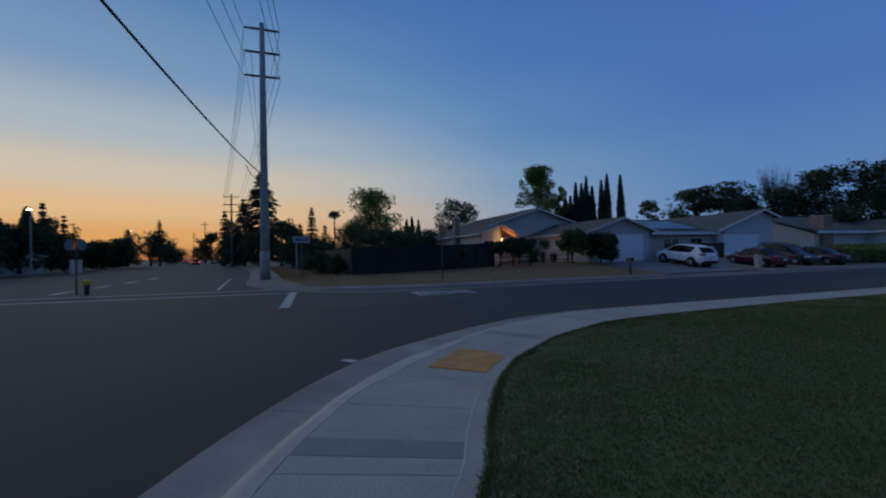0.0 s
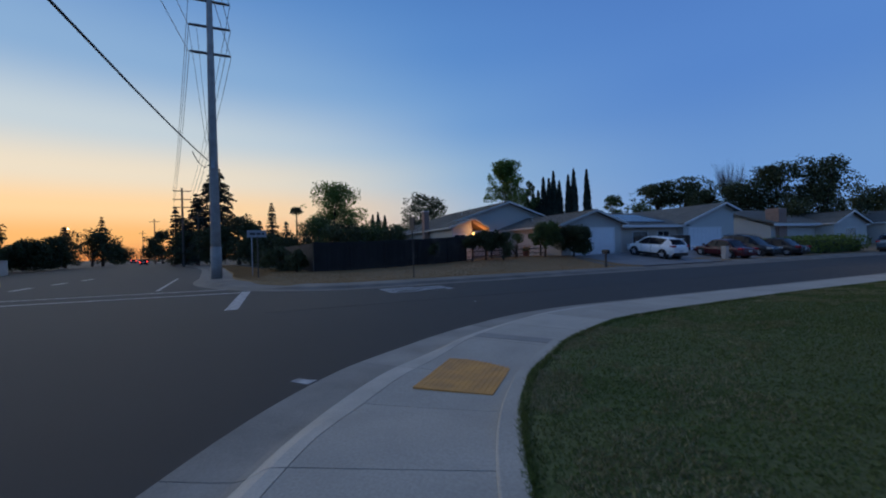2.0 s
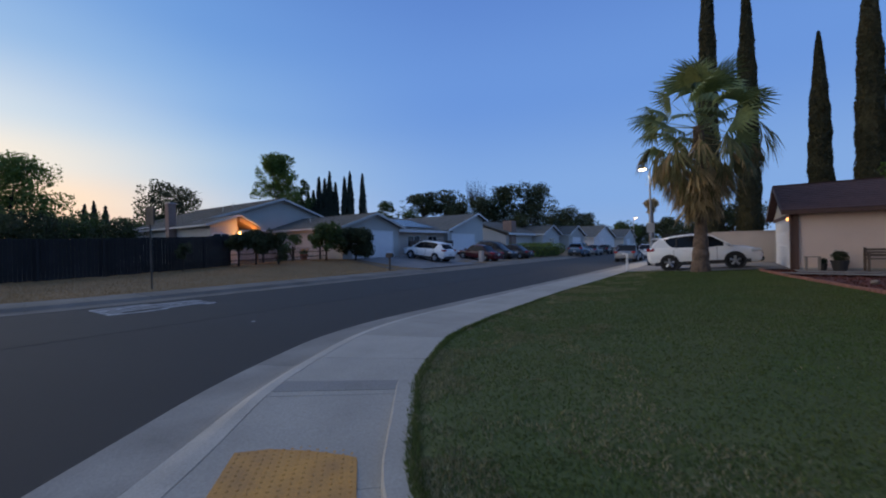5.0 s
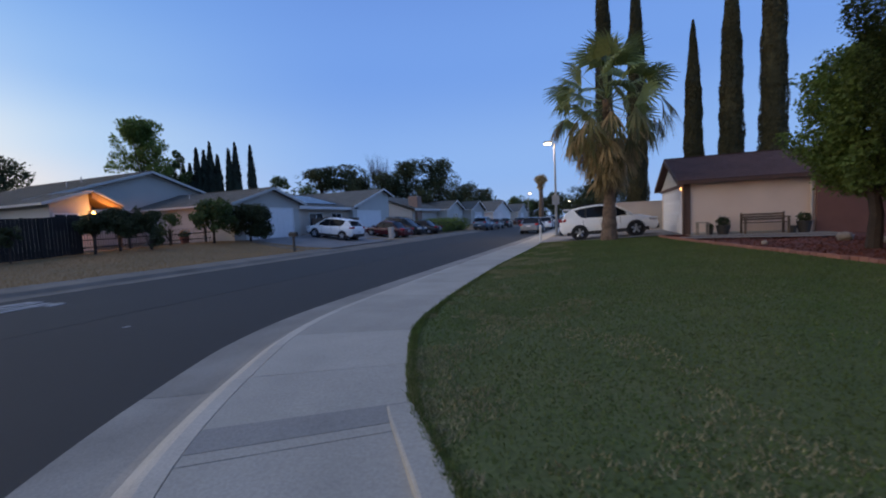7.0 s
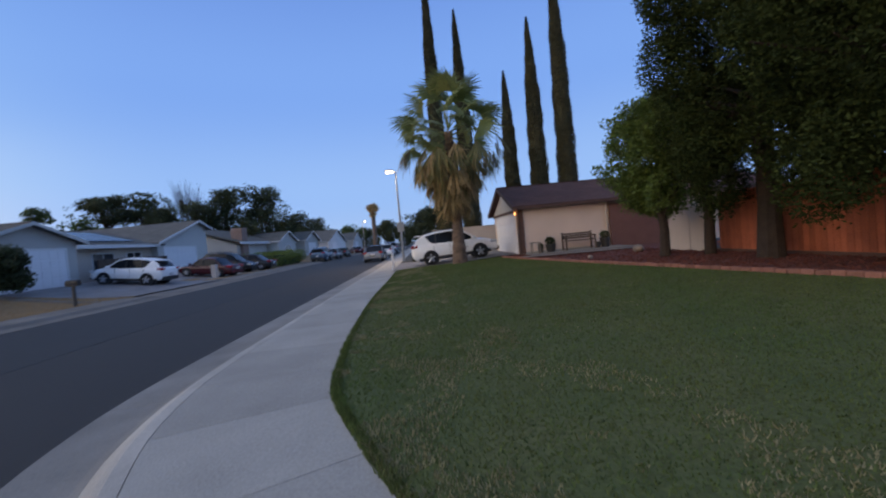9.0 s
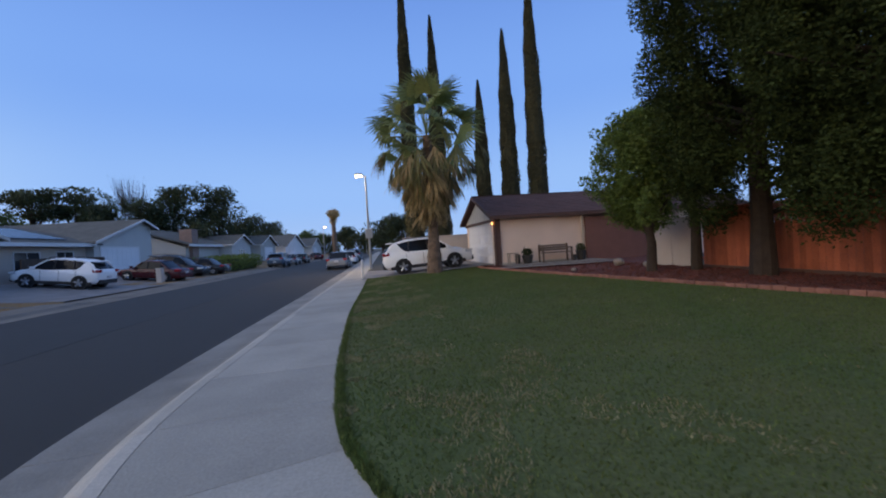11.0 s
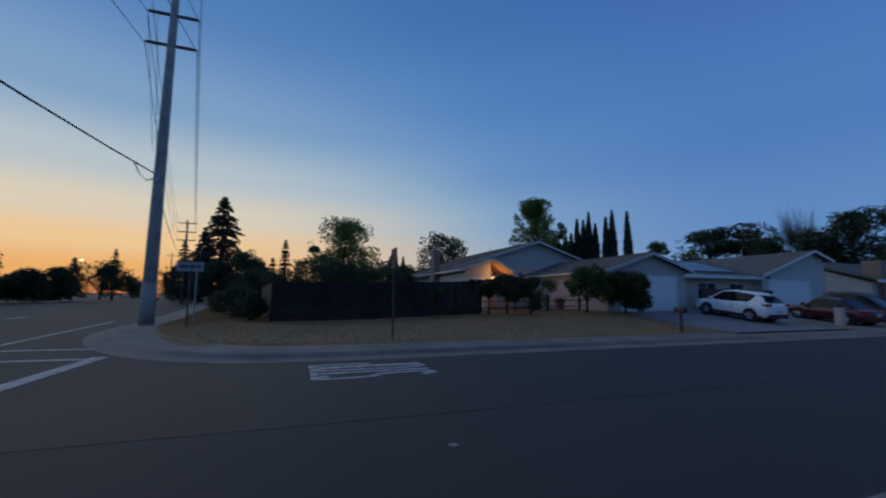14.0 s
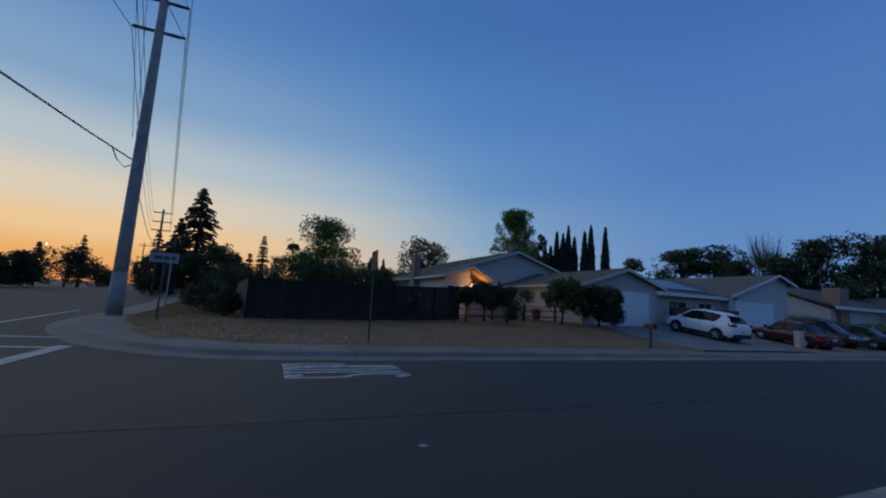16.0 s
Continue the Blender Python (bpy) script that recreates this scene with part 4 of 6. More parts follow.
part("wall", prism(bmesh.new(), [(-36, 0.5), (-24.6, 0.5), (-24.6, 3.2), (-30.5, 5.4), (-36, 3.4)], "y", 52.5, 84), M["siding_grey"], house3)
part("roof", prism(bmesh.new(), [(-23.9, 3.5), (-30.5, 5.7), (-37, 3.5), (-37, 3.35), (-30.5, 5.5), (-23.9, 3.35)], "y", 51.8, 84.8), M["shingle"], house3)
part("fascia_board", boxed(-23.9, -23.84, 51.8, 84.8, 3.2, 3.5), M["trim"], house3)
gable_block(house3, -32, -22.8, 62.0, 70.0, 0.5, 66.0, 5.0, 0.34, M["siding_grey"], M["shingle"], M["trim"])
gable_block(house3, -32, -22.4, 74.0, 83.5, 0.5, 78.7, 5.3, 0.34, M["siding"], M["shingle"], M["trim"])
garage_door(house3, -22.4, 76.3, 81.2, 0.8, 3.0)
window_unit(house3, -22.8, 64.8, 67.2, 1.6, 2.8)
ch3 = part("chimney", boxed(-25.6, -24.2, 53.4, 55.0, 0.5, 5.3, bevel=0.02), M["chimney"], house3, "brown brick chimney")

house4 = thing("house", "white ranch house far along the street", "house")
gable_block(house4, -34, -22.5, 92.0, 112.0, 0.5, 102.0, 6.2, 0.28, M["trim"], M["shingle"], M["trim"])
garage_door(house4, -22.5, 96.0, 101.0, 0.8, 3.0)
house5 = thing("house", "pale house at the far bend of the street", "house")
gable_block(house5, -36, -22.5, 124.0, 142.0, 0.5, 133.0, 6.2, 0.28, M["siding_grey"], M["shingle"], M["trim"])
garage_door(house5, -22.5, 128.0, 133.0, 0.8, 3.0)

# house with the palm
rhouse = thing("house", "tan stucco house with brown shingle roof and white garage door", "house")
gable_block(rhouse, 17.0, 3.55, 20.16, 27.0, 0.3, 23.58, 4.10, 0.36, M["tan"], M["shingle_brown"], M["trim_brown"], over=0.35, out=-1)
courses(rhouse, 23.58, 4.10, 19.81, 2.743, 3.22, 17.0, M["shingle_brown"])
garage_door(rhouse, 3.55, 20.95, 26.2, 0.36, 2.42, out=-1)
gable_wall([(20.3, 2.62), (26.9, 2.62), (23.58, 3.86)], 3.48, 3.56, M["siding_grey"], rhouse, "gable_panel", "pale vertical gable boarding")
for k in range(12):
    y = 20.7 + k * 0.52
    part("batten", boxed(3.455, 3.482, y, y + 0.04, 2.62, 2.6 + 0.32 * (3.4 - abs(y - 23.58)) + 0.02), M["siding_grey"], rhouse)
part("band_board", boxed(3.43, 3.56, 20.2, 26.9, 2.5, 2.64), M["trim_brown"], rhouse)
part("corner_board", boxed(3.46, 3.56, 20.08, 20.5, 0.3, 2.6), M["trim_brown"], rhouse)
part("corner_board", boxed(3.46, 3.7, 20.08, 20.16, 0.3, 2.6), M["trim_brown"], rhouse)
part("downpipe", tube(bmesh.new(), [(7.85, 20.1, 0.35), (7.85, 20.1, 2.6)], 0.05), M["cream"], rhouse)
part("plinth", boxed(3.7, 8.4, 20.12, 20.16, 0.3, 0.5), M["concrete"], rhouse)
wing = thing("garden_wall", "brick-red garden wall beside the tan house", "wall")
part("wall", boxed(7.98, 11.2, 20.0, 20.12, 0.3, 2.45), M["redwall"], wing)
part("coping", boxed(7.95, 11.3, 19.95, 20.15, 2.45, 2.52), M["trim_brown"], wing)
coach = thing("coach_lamp", "lit orange coach lamp on the garage corner", "lamp", at=(3.40, 20.45, 2.42))
part("glass", boxed(-0.035, 0.035, -0.035, 0.035, -0.07, 0.07, bevel=0.01), M["lamp_coach"], coach)
part("cap", tube(bmesh.new(), [(0, 0, 0.07), (0, 0, 0.12)], [0.065, 0.02]), M["plastic"], coach)
part("bracket", boxed(0.04, 0.07, -0.03, 0.03, -0.08, 0.08), M["plastic"], coach)
cl = new("coach_light", bpy.data.lights.new("coach_light", "POINT"))
cl.data.energy, cl.data.color, cl.data.shadow_soft_size = 1.3, (1.0, 0.42, 0.10), 0.08
cl.location = (3.25, 20.2, 2.4)

low_wall = thing("boundary_wall", "pale tan boundary wall beyond the driveway", "wall")
part("wall", boxed(-0.5, 3.9, 28.4, 28.6, 0.2, 2.1), M["cream"], low_wall)
part("coping", boxed(-0.55, 3.95, 28.36, 28.64, 2.1, 2.17), M["cream"], low_wall)


# ---- fences ----
def board_mesh(w, h, t):
    bm = boxed(-t / 2, t / 2, -w / 2, w / 2, 0, h, bevel=0.006)
    me = bpy.data.meshes.new("board")
    bm.to_mesh(me)
    bm.free()
    return me


def fence(name, label, p0, p1, zf, height, width, material, gap=0.008, rail=True, post=2.4, jitter=0.02, rails_in=1):
    f = thing(name, label, "fence")
    a, b = np.array(p0, float), np.array(p1, float)
    length = np.linalg.norm(b - a)
    d = (b - a) / length
    ang = math.degrees(math.atan2(d[1], d[0])) - 90
    me = board_mesh(width, height, 0.02)
    me.materials.append(material)
    n = int(length / (width + gap))
    for k in range(n):
        p = a + d * (k + 0.5) * (width + gap)
        ob = link_data("board", me, None, f)
        ob.matrix_basis = pose(p[0], p[1], zf(*p) + 0.03 + rng.uniform(-jitter, jitter), 0, 0, ang)
    nrm = np.array([d[1], -d[0]]) * rails_in
    for q in np.arange(0, length + 0.01, post):
        p = a + d * min(q, length) - nrm * 0.08
        part("post", boxed(p[0] - 0.045, p[0] + 0.045, p[1] - 0.045, p[1] + 0.045, zf(*p) - 0.1, zf(*p) + height), material, f)
    if rail:
        for h in (0.3, height - 0.3):
            p, q = a - nrm * 0.03, b - nrm * 0.03
            part("rail", tube(bmesh.new(), [(*p, zf(*p) + h), (*q, zf(*q) + h)], 0.035, 4), material, f)
    return f


def lz(x, y):
    return left_z(x, y)


LATE.append(lambda: fence("screen_fence", "dark screened wooden fence behind the dry verge", (-23.9, 1.3), (-24.3, 12.6), lz, 1.9, 0.14, M["fence_dark"], rails_in=-1))
LATE.append(lambda: fence("screen_fence", "dark screened fence running back from the corner", (-44.0, -0.6), (-24.0, 1.25), lz, 1.85, 0.19, M["fence_dark"]))
LATE.append(lambda: fence("metal_fence", "low dark metal fence with thin bars before the house", (-25.0, 12.7), (-25.0, 20.4), lz, 0.98, 0.02, M["plastic"], gap=0.10, rails_in=-1, jitter=0.0))
LATE.append(lambda: fence("side_fence", "dark brown board fence between the houses", (-25.9, 27.6), (-25.7, 29.8), lz, 1.8, 0.14, M["fence_brown"], rails_in=-1))
LATE.append(lambda: fence("yard_fence", "dark brown board fence beside the parked car", (-24.0, 29.9), (-24.0, 37.6), lz, 1.5, 0.14, M["fence_brown"], rails_in=-1))


def bed_z(x, y):
    return 0.36


LATE.append(lambda: fence("redwood_fence", "redwood board fence, its red deepened for warm lamplight, behind the trees", (7.75, 1.0), (7.75, 12.55), bed_z, 1.75, 0.135, M["fence_red"], rails_in=-1))
def kick():
    kb = thing("kick_board", "dark wooden kick board under the red fence", "board")
    part("board", boxed(7.68, 7.735, 1.0, 12.55, 0.28, 0.46), M["trim_brown"], kb)
    pw = thing("pale_fence", "pale cream fence panel beside the red fence", "fence")
    for k in range(2):
        part("panel", boxed(7.72, 7.78, 12.65 + k * 1.15, 13.75 + k * 1.15, 0.3, 1.95), M["cream"], pw)


LATE.append(kick)


# ---- vehicles ----
def loft_body(sections):
    """A closed skin through rings of equally many points."""
    bm = bmesh.new()
    rings = [[bm.verts.new(p) for p in ring] for ring in sections]
    n = len(rings[0])
    for a, b in zip(rings, rings[1:]):
        for i in range(n):
            bm.faces.new((a[i], a[(i + 1) % n], b[(i + 1) % n], b[i]))
    bm.faces.new(rings[0][::-1])
    bm.faces.new(rings[-1])
    bmesh.ops.recalc_face_normals(bm, faces=bm.faces)
    return bm


def ring(x, half, z0, z1, tuck=0.08, crown=0.03):
    """One rounded slice of a car body at x."""
    zm = z0 + (z1 - z0) * 0.55
    return [(x, -half + tuck, z0), (x, -half + 0.01, z0 + 0.12), (x, -half, zm), (x, -half + 0.03, z1 - 0.06), (x, -half + 0.12, z1), (x, 0, z1 + crown), (x, half - 0.12, z1), (x, half - 0.03, z1 - 0.06), (x, half, zm), (x, half - 0.01, z0 + 0.12), (x, half - tuck, z0)]


def car(label, m, paint, length=4.55, width=1.84, height=1.68, style="suv", lit=False, dark_trim=True):
    """A parked car that looks along its +x; the origin is on the ground at its middle."""
    c = thing("car", label, "car", group="parked cars")
    c.matrix_basis = m
    L, W = length / 2, width / 2
    r = 0.355 if style == "suv" else 0.32
    belt = height * (0.60 if style == "suv" else 0.63)
    base = 0.27 if style == "suv" else 0.2
    if style == "suv":
        belt = height * 0.635
        keys = [(-L, .80, .50, belt - .14), (-L + .04, .90, .40, belt + .02), (-L + .18, .955, .32, belt + .10), (-L + .6, .99, base, belt + .09), (-L + 1.3, 1, base, belt + .045), (0, 1, base, belt), (L - 1.5, 1, base, belt - .03), (L - 1.05, .99, base, belt - .05), (L - .62, .965, base, belt - .11), (L - .28, .89, base, belt - .22), (L - .07, .79, .3, belt - .35), (L, .66, .42, belt - .47)]
        roof = [(-L + .12, .66, belt + .14), (-L + .34, .69, height - .30), (-L + .62, .725, height - .13), (-L + 1.15, .765, height - .04), (-L + 1.85, .79, height), (0.0, .79, height - .015), (.38, .77, height - .085), (L - 1.08, .73, belt - .03)]
    else:
        keys = [(-L, .80, .4, belt - .16), (-L + .08, .92, .28, belt - .04), (-L + .6, .98, base, belt), (-L + 1.2, 1, base, belt), (.2, 1, base, belt - .04), (L - 1.3, 1, base, belt - .08), (L - .5, .95, base, belt - .16), (L - .12, .85, .28, belt - .26), (L, .7, .35, belt - .36)]
        roof = [(-L + .75, .70, belt), (-L + 1.45, .74, height - .04), (-.1, .77, height), (.35, .75, height - .05), (L - 1.35, .72, belt - .05)]
    body = loft_body([ring(x, W * f, z0, z1) for x, f, z0, z1 in keys])
    part("body", body, paint, c, smooth=True)
    # glasshouse: dark glass skin, then painted roof and pillars over it
    zb = belt - 0.06
    def cab(scale, up, lo=zb):
        out = []
        for x, f, z in roof:
            h = W * f * scale
            hb = W * (f + (0.93 - f) * (1 if z > lo + 0.1 else 0.6)) * scale
            t = max(z + up, lo + 0.02)
            out.append([(x, -hb, lo), (x, -(hb + h) / 2, (lo + t) / 2), (x, -h, t - 0.03), (x, -h + 0.1, t), (x, 0, t + 0.02), (x, h - 0.1, t), (x, h, t - 0.03), (x, (hb + h) / 2, (lo + t) / 2), (x, hb, lo)])
        return out
    part("glasshouse", loft_body(cab(1.0, -0.02)), M["car_glass"], c, "dark tinted glass", smooth=False)
    top = [s for s in roof if s[2] > height - 0.2]
    bm = bmesh.new()
    rows = []
    for x, f, z in top:
        h = W * f
        rows.append([bm.verts.new(p) for p in ((x, -h - 0.012, z - 0.075), (x, -h + 0.02, z - 0.02), (x, -h + 0.12, z + 0.012), (x, 0, z + 0.035), (x, h - 0.12, z + 0.012), (x, h - 0.02, z - 0.02), (x, h + 0.012, z - 0.075))])
    for a, b in zip(rows, rows[1:]):
        for i in range(6):
            bm.faces.new((a[i], a[i + 1], b[i + 1], b[i]))
    part("roof", bm, paint, c, smooth=True)
    for side in (-1, 1):
        pillars = [(roof[0][0] + .06, belt, top[0][0] + .02, height - .13), (roof[-1][0] - .02, belt - .04, top[-1][0] + .02, height - .10), (0.0, belt, -0.05, height - .07), (-1.0, belt, -0.95, height - .08)] 
        for xa, za, xb, zt in pillars:
            part("pillar", tube(bmesh.new(), [(xa, side * W * 0.925, za - 0.02), ((xa + xb) / 2, side * W * 0.865, (za + zt) / 2), (xb, side * W * 0.775, zt)], [0.07, 0.055, 0.045] if style == "suv" and xa < -1.2 else [0.045, 0.04, 0.035], 6), M["plastic"] if xa in (0.0, -1.0) else paint, c)
        if style == "suv":
            # broad rear quarter that narrows the side glass towards the tail
            quarter = bmesh.new()
            skins = []
            for inset in (0.0, 0.04):
                skins.append([quarter.verts.new((x, side * (W * (0.945 - 0.175 * (z - belt) / (height - belt)) + 0.012 - inset), z)) for x, z in ((-L + .16, belt + .05), (-L + 1.15, belt + .03), (-L + .98, belt + .16), (-L + .80, height - .20), (-L + .60, height - .12), (-L + .36, height - .28))])
            quarter.faces.new(skins[0])
            quarter.faces.new(skins[1][::-1])
            for i in range(6):
                quarter.faces.new((skins[0][i], skins[1][i], skins[1][(i + 1) % 6], skins[0][(i + 1) % 6]))
            bmesh.ops.recalc_face_normals(quarter, faces=quarter.faces)
            part("rear_quarter", quarter, paint, c)
        part("side_mirror", boxed(L - 1.42, L - 1.22, *sorted((side * W * 0.98, side * (W + 0.17))), belt - 0.04, belt + 0.12, bevel=0.03), paint, c)
        for x in (0.35, -0.65):
            part("door_handle", boxed(x - 0.1, x + 0.1, *sorted((side * W * 0.985, side * (W + 0.022))), belt - 0.16, belt - 0.12), paint if style == "suv" else M["plastic"], c)
        for x in (0.62, -0.28, -1.12):
            part("door_seam", boxed(x - 0.006, x + 0.006, *sorted((side * W * 0.97, side * (W + 0.003))), base + 0.15, belt - 0.08), M["plastic"], c)
        if dark_trim:
            part("sill_trim", boxed(-L + 0.35, L - 0.45, *sorted((side * W * 0.9, side * (W + 0.012))), base - 0.03, base + 0.14, bevel=0.02), M["plastic"], c, "black plastic sill")
        part("tail_lamp", boxed(-L - 0.005, -L + 0.36, *sorted((side * W * 0.62, side * W * 0.972)), belt - (0.10 if style == "suv" else 0.16), belt + (0.05 if style == "suv" else 0.0), bevel=0.03), M["lamp_red"] if lit else M["tail"], c, "red tail lamp")
        part("headlamp", boxed(L - 0.42, L - 0.05, *sorted((side * W * 0.55, side * W * 0.93)), belt - 0.36, belt - 0.22, bevel=0.03), M["head"], c, "clear headlamp")
    part("rear_bumper", boxed(-L - 0.03, -L + 0.3, -W * 0.86, W * 0.86, 0.3, 0.56, bevel=0.04), M["plastic"] if dark_trim else paint, c)
    part("front_bumper", boxed(L - 0.3, L + 0.02, -W * 0.74, W * 0.74, 0.28, 0.5, bevel=0.04), M["plastic"] if dark_trim else paint, c)
    part("number_plate", boxed(-L - 0.045, -L - 0.005, -0.16, 0.16, 0.62, 0.76), M["plate"], c)
    part("grille", boxed(L - 0.06, L + 0.012, -0.42, 0.42, 0.52, 0.66, bevel=0.01), M["plastic"], c)
    if style == "suv":
        for side in (-1, 1):
            part("roof_rail", tube(bmesh.new(), [(-L + .7, side * W * .66, height + .02), (-L + .8, side * W * .68, height + .07), (.3, side * W * .68, height + .05), (.45, side * W * .67, height)], 0.018, 6), M["plastic"], c)
        part("spoiler", boxed(-L + .22, -L + .55, -W * .62, W * .62, height - .13, height - .07, bevel=0.02), paint, c)
    wb = 1.33 if style == "suv" else 1.35
    for x in (-wb, wb - 0.05):
        for side in (-1, 1):
            ya, yb = sorted((side * (W - 0.24), side * (W + 0.012)))
            arch = tube(bmesh.new(), [(x, side * (W - 0.3), r), (x, side * (W + 0.006), r)], r + 0.065, 20)
            part("wheel_arch", arch, M["plastic"], c, "black wheel arch")
            w = part("wheel", tube(bmesh.new(), [(x, ya, r), (x, ya + 0.03, r), (x, yb - 0.03, r), (x, yb + 0.006, r)], [r - 0.03, r, r, r - 0.03], 24), M["tyre"], c, "black rubber tyre")
            o = side * (W + 0.02)
            rim = bmesh.new()
            tube(rim, [(x, o - side * 0.06, r), (x, o + side * 0.004, r)], [r * 0.66, r * 0.64], 20)
            part("rim", rim, M["plastic"], w)
            sp = bmesh.new()
            for q in range(5):
                a = q * 2 * math.pi / 5 + 0.3
                tube(sp, [(x, o + side * 0.012, r), (x + math.cos(a) * r * .62, o + side * 0.012, r + math.sin(a) * r * .62)], [0.045, 0.055], 6)
            part("spokes", sp, M["rim"], w, "silver alloy spokes")
    return c


def on_slope(x, y, z0, z1, heading, base=2.7):
    """A pose whose nose is higher or lower, z0 under the rear axle and z1 under the front one."""
    return Matrix.Translation((x, y, (z0 + z1) / 2)) @ pose(0, 0, 0, 0, 0, heading) @ pose(0, 0, 0, 0, -math.degrees(math.atan2(z1 - z0, base)), 0)


def stand(x, y, heading, zf, base=2.7):
    d = np.array([math.cos(radians(heading)), math.sin(radians(heading))]) * base / 2
    return on_slope(x, y, zf(x - d[0], y - d[1]) + 0.005, zf(x + d[0], y + d[1]) + 0.005, heading, base)


def rd_z(x, y):
    return 0.15 + 0.27 * smooth(x, -2.9, 3.6)


car("white crossover parked on the driveway by the palm", stand(0.45, 22.65, 0, rd_z), M["car_white"], 4.62, 1.86, 1.69)
car("white crossover parked before the grey garage", stand(-20.2, 27.8, 180, lz), M["car_white"], 4.57, 1.84, 1.68)
car("dark red saloon parked in the next driveway", stand(-18.4, 33.6, 172, lz), M["car_red"], 4.6, 1.8, 1.45, "sedan", dark_trim=False)
car("black crossover parked nose out in the driveway", stand(-18.9, 38.0, 0, lz), M["car_dark"], 4.5, 1.84, 1.66)
car("black saloon parked by the hedge", stand(-18.3, 40.9, 180, lz), M["car_dark"], 4.5, 1.8, 1.46, "sedan", dark_trim=False)
def flat_z(x, y):
    return 0.0


car("blue-grey pickup-like car parked at the kerb", stand(-14.7, 54.5, 90, lambda x, y: 0.06), M["car_blue"], 5.0, 1.9, 1.75)
car("grey saloon parked at the kerb", stand(-14.6, 61.0, 90, lambda x, y: 0.06), M["car_grey"], 4.6, 1.8, 1.46, "sedan", dark_trim=False)
car("dark saloon parked far along the kerb", stand(-14.6, 68.0, 90, lambda x, y: 0.06), M["car_dark"], 4.6, 1.8, 1.46, "sedan", dark_trim=False)
car("silver saloon parked along the near kerb", stand(-5.9, 39.5, 90, flat_z), M["car_grey"], 4.6, 1.8, 1.46, "sedan", dark_trim=False)
car("pale saloon parked farther along the near kerb", stand(-5.9, 50.5, 90, flat_z), M["car_white"], 4.6, 1.8, 1.46, "sedan", dark_trim=False)
car("silver crossover parked farther along the near kerb", stand(-5.8, 58.0, 90, flat_z), M["car_grey"], 4.5, 1.84, 1.68)
car("red saloon at the far bend of the street", stand(-15.5, 86.0, 120, lambda x, y: 0.06), M["car_red"], 4.6, 1.8, 1.46, "sedan", dark_trim=False)
car("dark car at the far bend of the street", stand(-12.6, 92.0, 90, flat_z), M["car_dark"], 4.6, 1.8, 1.46, "sedan", dark_trim=False)
car("dark car far along the main road with red lamps", stand(-118, -29.5, 195, flat_z), M["car_dark"], 4.6, 1.8, 1.46, "sedan", lit=True, dark_trim=False)
car("dark car farther along the main road with red lamps", stand(-175, -45.5, 195, flat_z), M["car_dark"], 4.6, 1.8, 1.5, "sedan", lit=True, dark_trim=False)


# ---- poles, wires, signs ----
def wire(parent, a, b, sag, r=0.02, name="wire"):
    pts = [tuple(Vector(a).lerp(Vector(b), t) - Vector((0, 0, sag * 4 * t * (1 - t)))) for t in np.linspace(0, 1, 14)]
    return part(name, tube(bmesh.new(), pts, r, 5), M["wire"], parent)


POLE = (-26.9, -4.56)
up = thing("utility_pole", "tall weathered grey utility pole with three crossarms", "utility pole")
part("shaft", tube(bmesh.new(), [(*POLE, -0.05), (*POLE, 6), (*POLE, 12), (*POLE, 18.8)], [0.33, 0.28, 0.23, 0.17], 16), M["pole"], up, smooth=True)
part("base_collar", tube(bmesh.new(), [(*POLE, 0.05), (*POLE, 2.2)], [0.345, 0.325], 16), M["pole"], up, smooth=True)
ARMS = (14.9, 16.65, 18.35)
for z in ARMS:
    arm = part("crossarm", tube(bmesh.new(), [(POLE[0], POLE[1] - 1.2, z), (POLE[0], POLE[1] - 0.55, z), (POLE[0], POLE[1] + 0.55, z), (POLE[0], POLE[1] + 1.2, z)], [0.06, 0.09, 0.09, 0.06], 8), M["insulator"], up, "dark ribbed insulator arm")
    for sgn in (-1, 1):
        for k in range(6):
            y = POLE[1] + sgn * (0.6 + k * 0.1)
            part("insulator", tube(bmesh.new(), [(POLE[0], y - 0.012, z), (POLE[0], y + 0.012, z)], 0.11, 10), M["insulator"], arm)
part("junction_box", boxed(POLE[0] + 0.2, POLE[0] + 0.38, POLE[1] - 0.1, POLE[1] + 0.1, 7.3, 7.8), M["steel"], up)

POLE2 = (-75.8, -14.2)
small_pole = thing("utility_pole", "dark wooden utility pole with crossarms beside the road", "utility pole")
part("shaft", tube(bmesh.new(), [(*POLE2, -0.05), (*POLE2, 13.2)], [0.2, 0.13], 10), M["pole_dark"], small_pole)
for z in (12.6, 11.2, 9.9):
    part("crossarm", boxed(POLE2[0] - 0.06, POLE2[0] + 0.06, POLE2[1] - 1.3, POLE2[1] + 1.3, z, z + 0.14), M["pole_dark"], small_pole)
for x, y, h in ((-75.0, -11.9, 9.0), (-130.0, -29.5, 12.5), (-190.0, -46.0, 12.5)):
    q = thing("utility_pole", "dark wooden pole farther along the road", "utility pole", at=(x, y, 0))
    part("shaft", tube(bmesh.new(), [(0, 0, -0.05), (0, 0, h)], [0.18, 0.11], 8), M["pole_dark"], q)
    part("crossarm", boxed(-0.06, 0.06, -1.2, 1.2, h - 0.9, h - 0.76), M["pole_dark"], q)

lines = thing("power_lines", "thin black power lines between the poles", "cable")
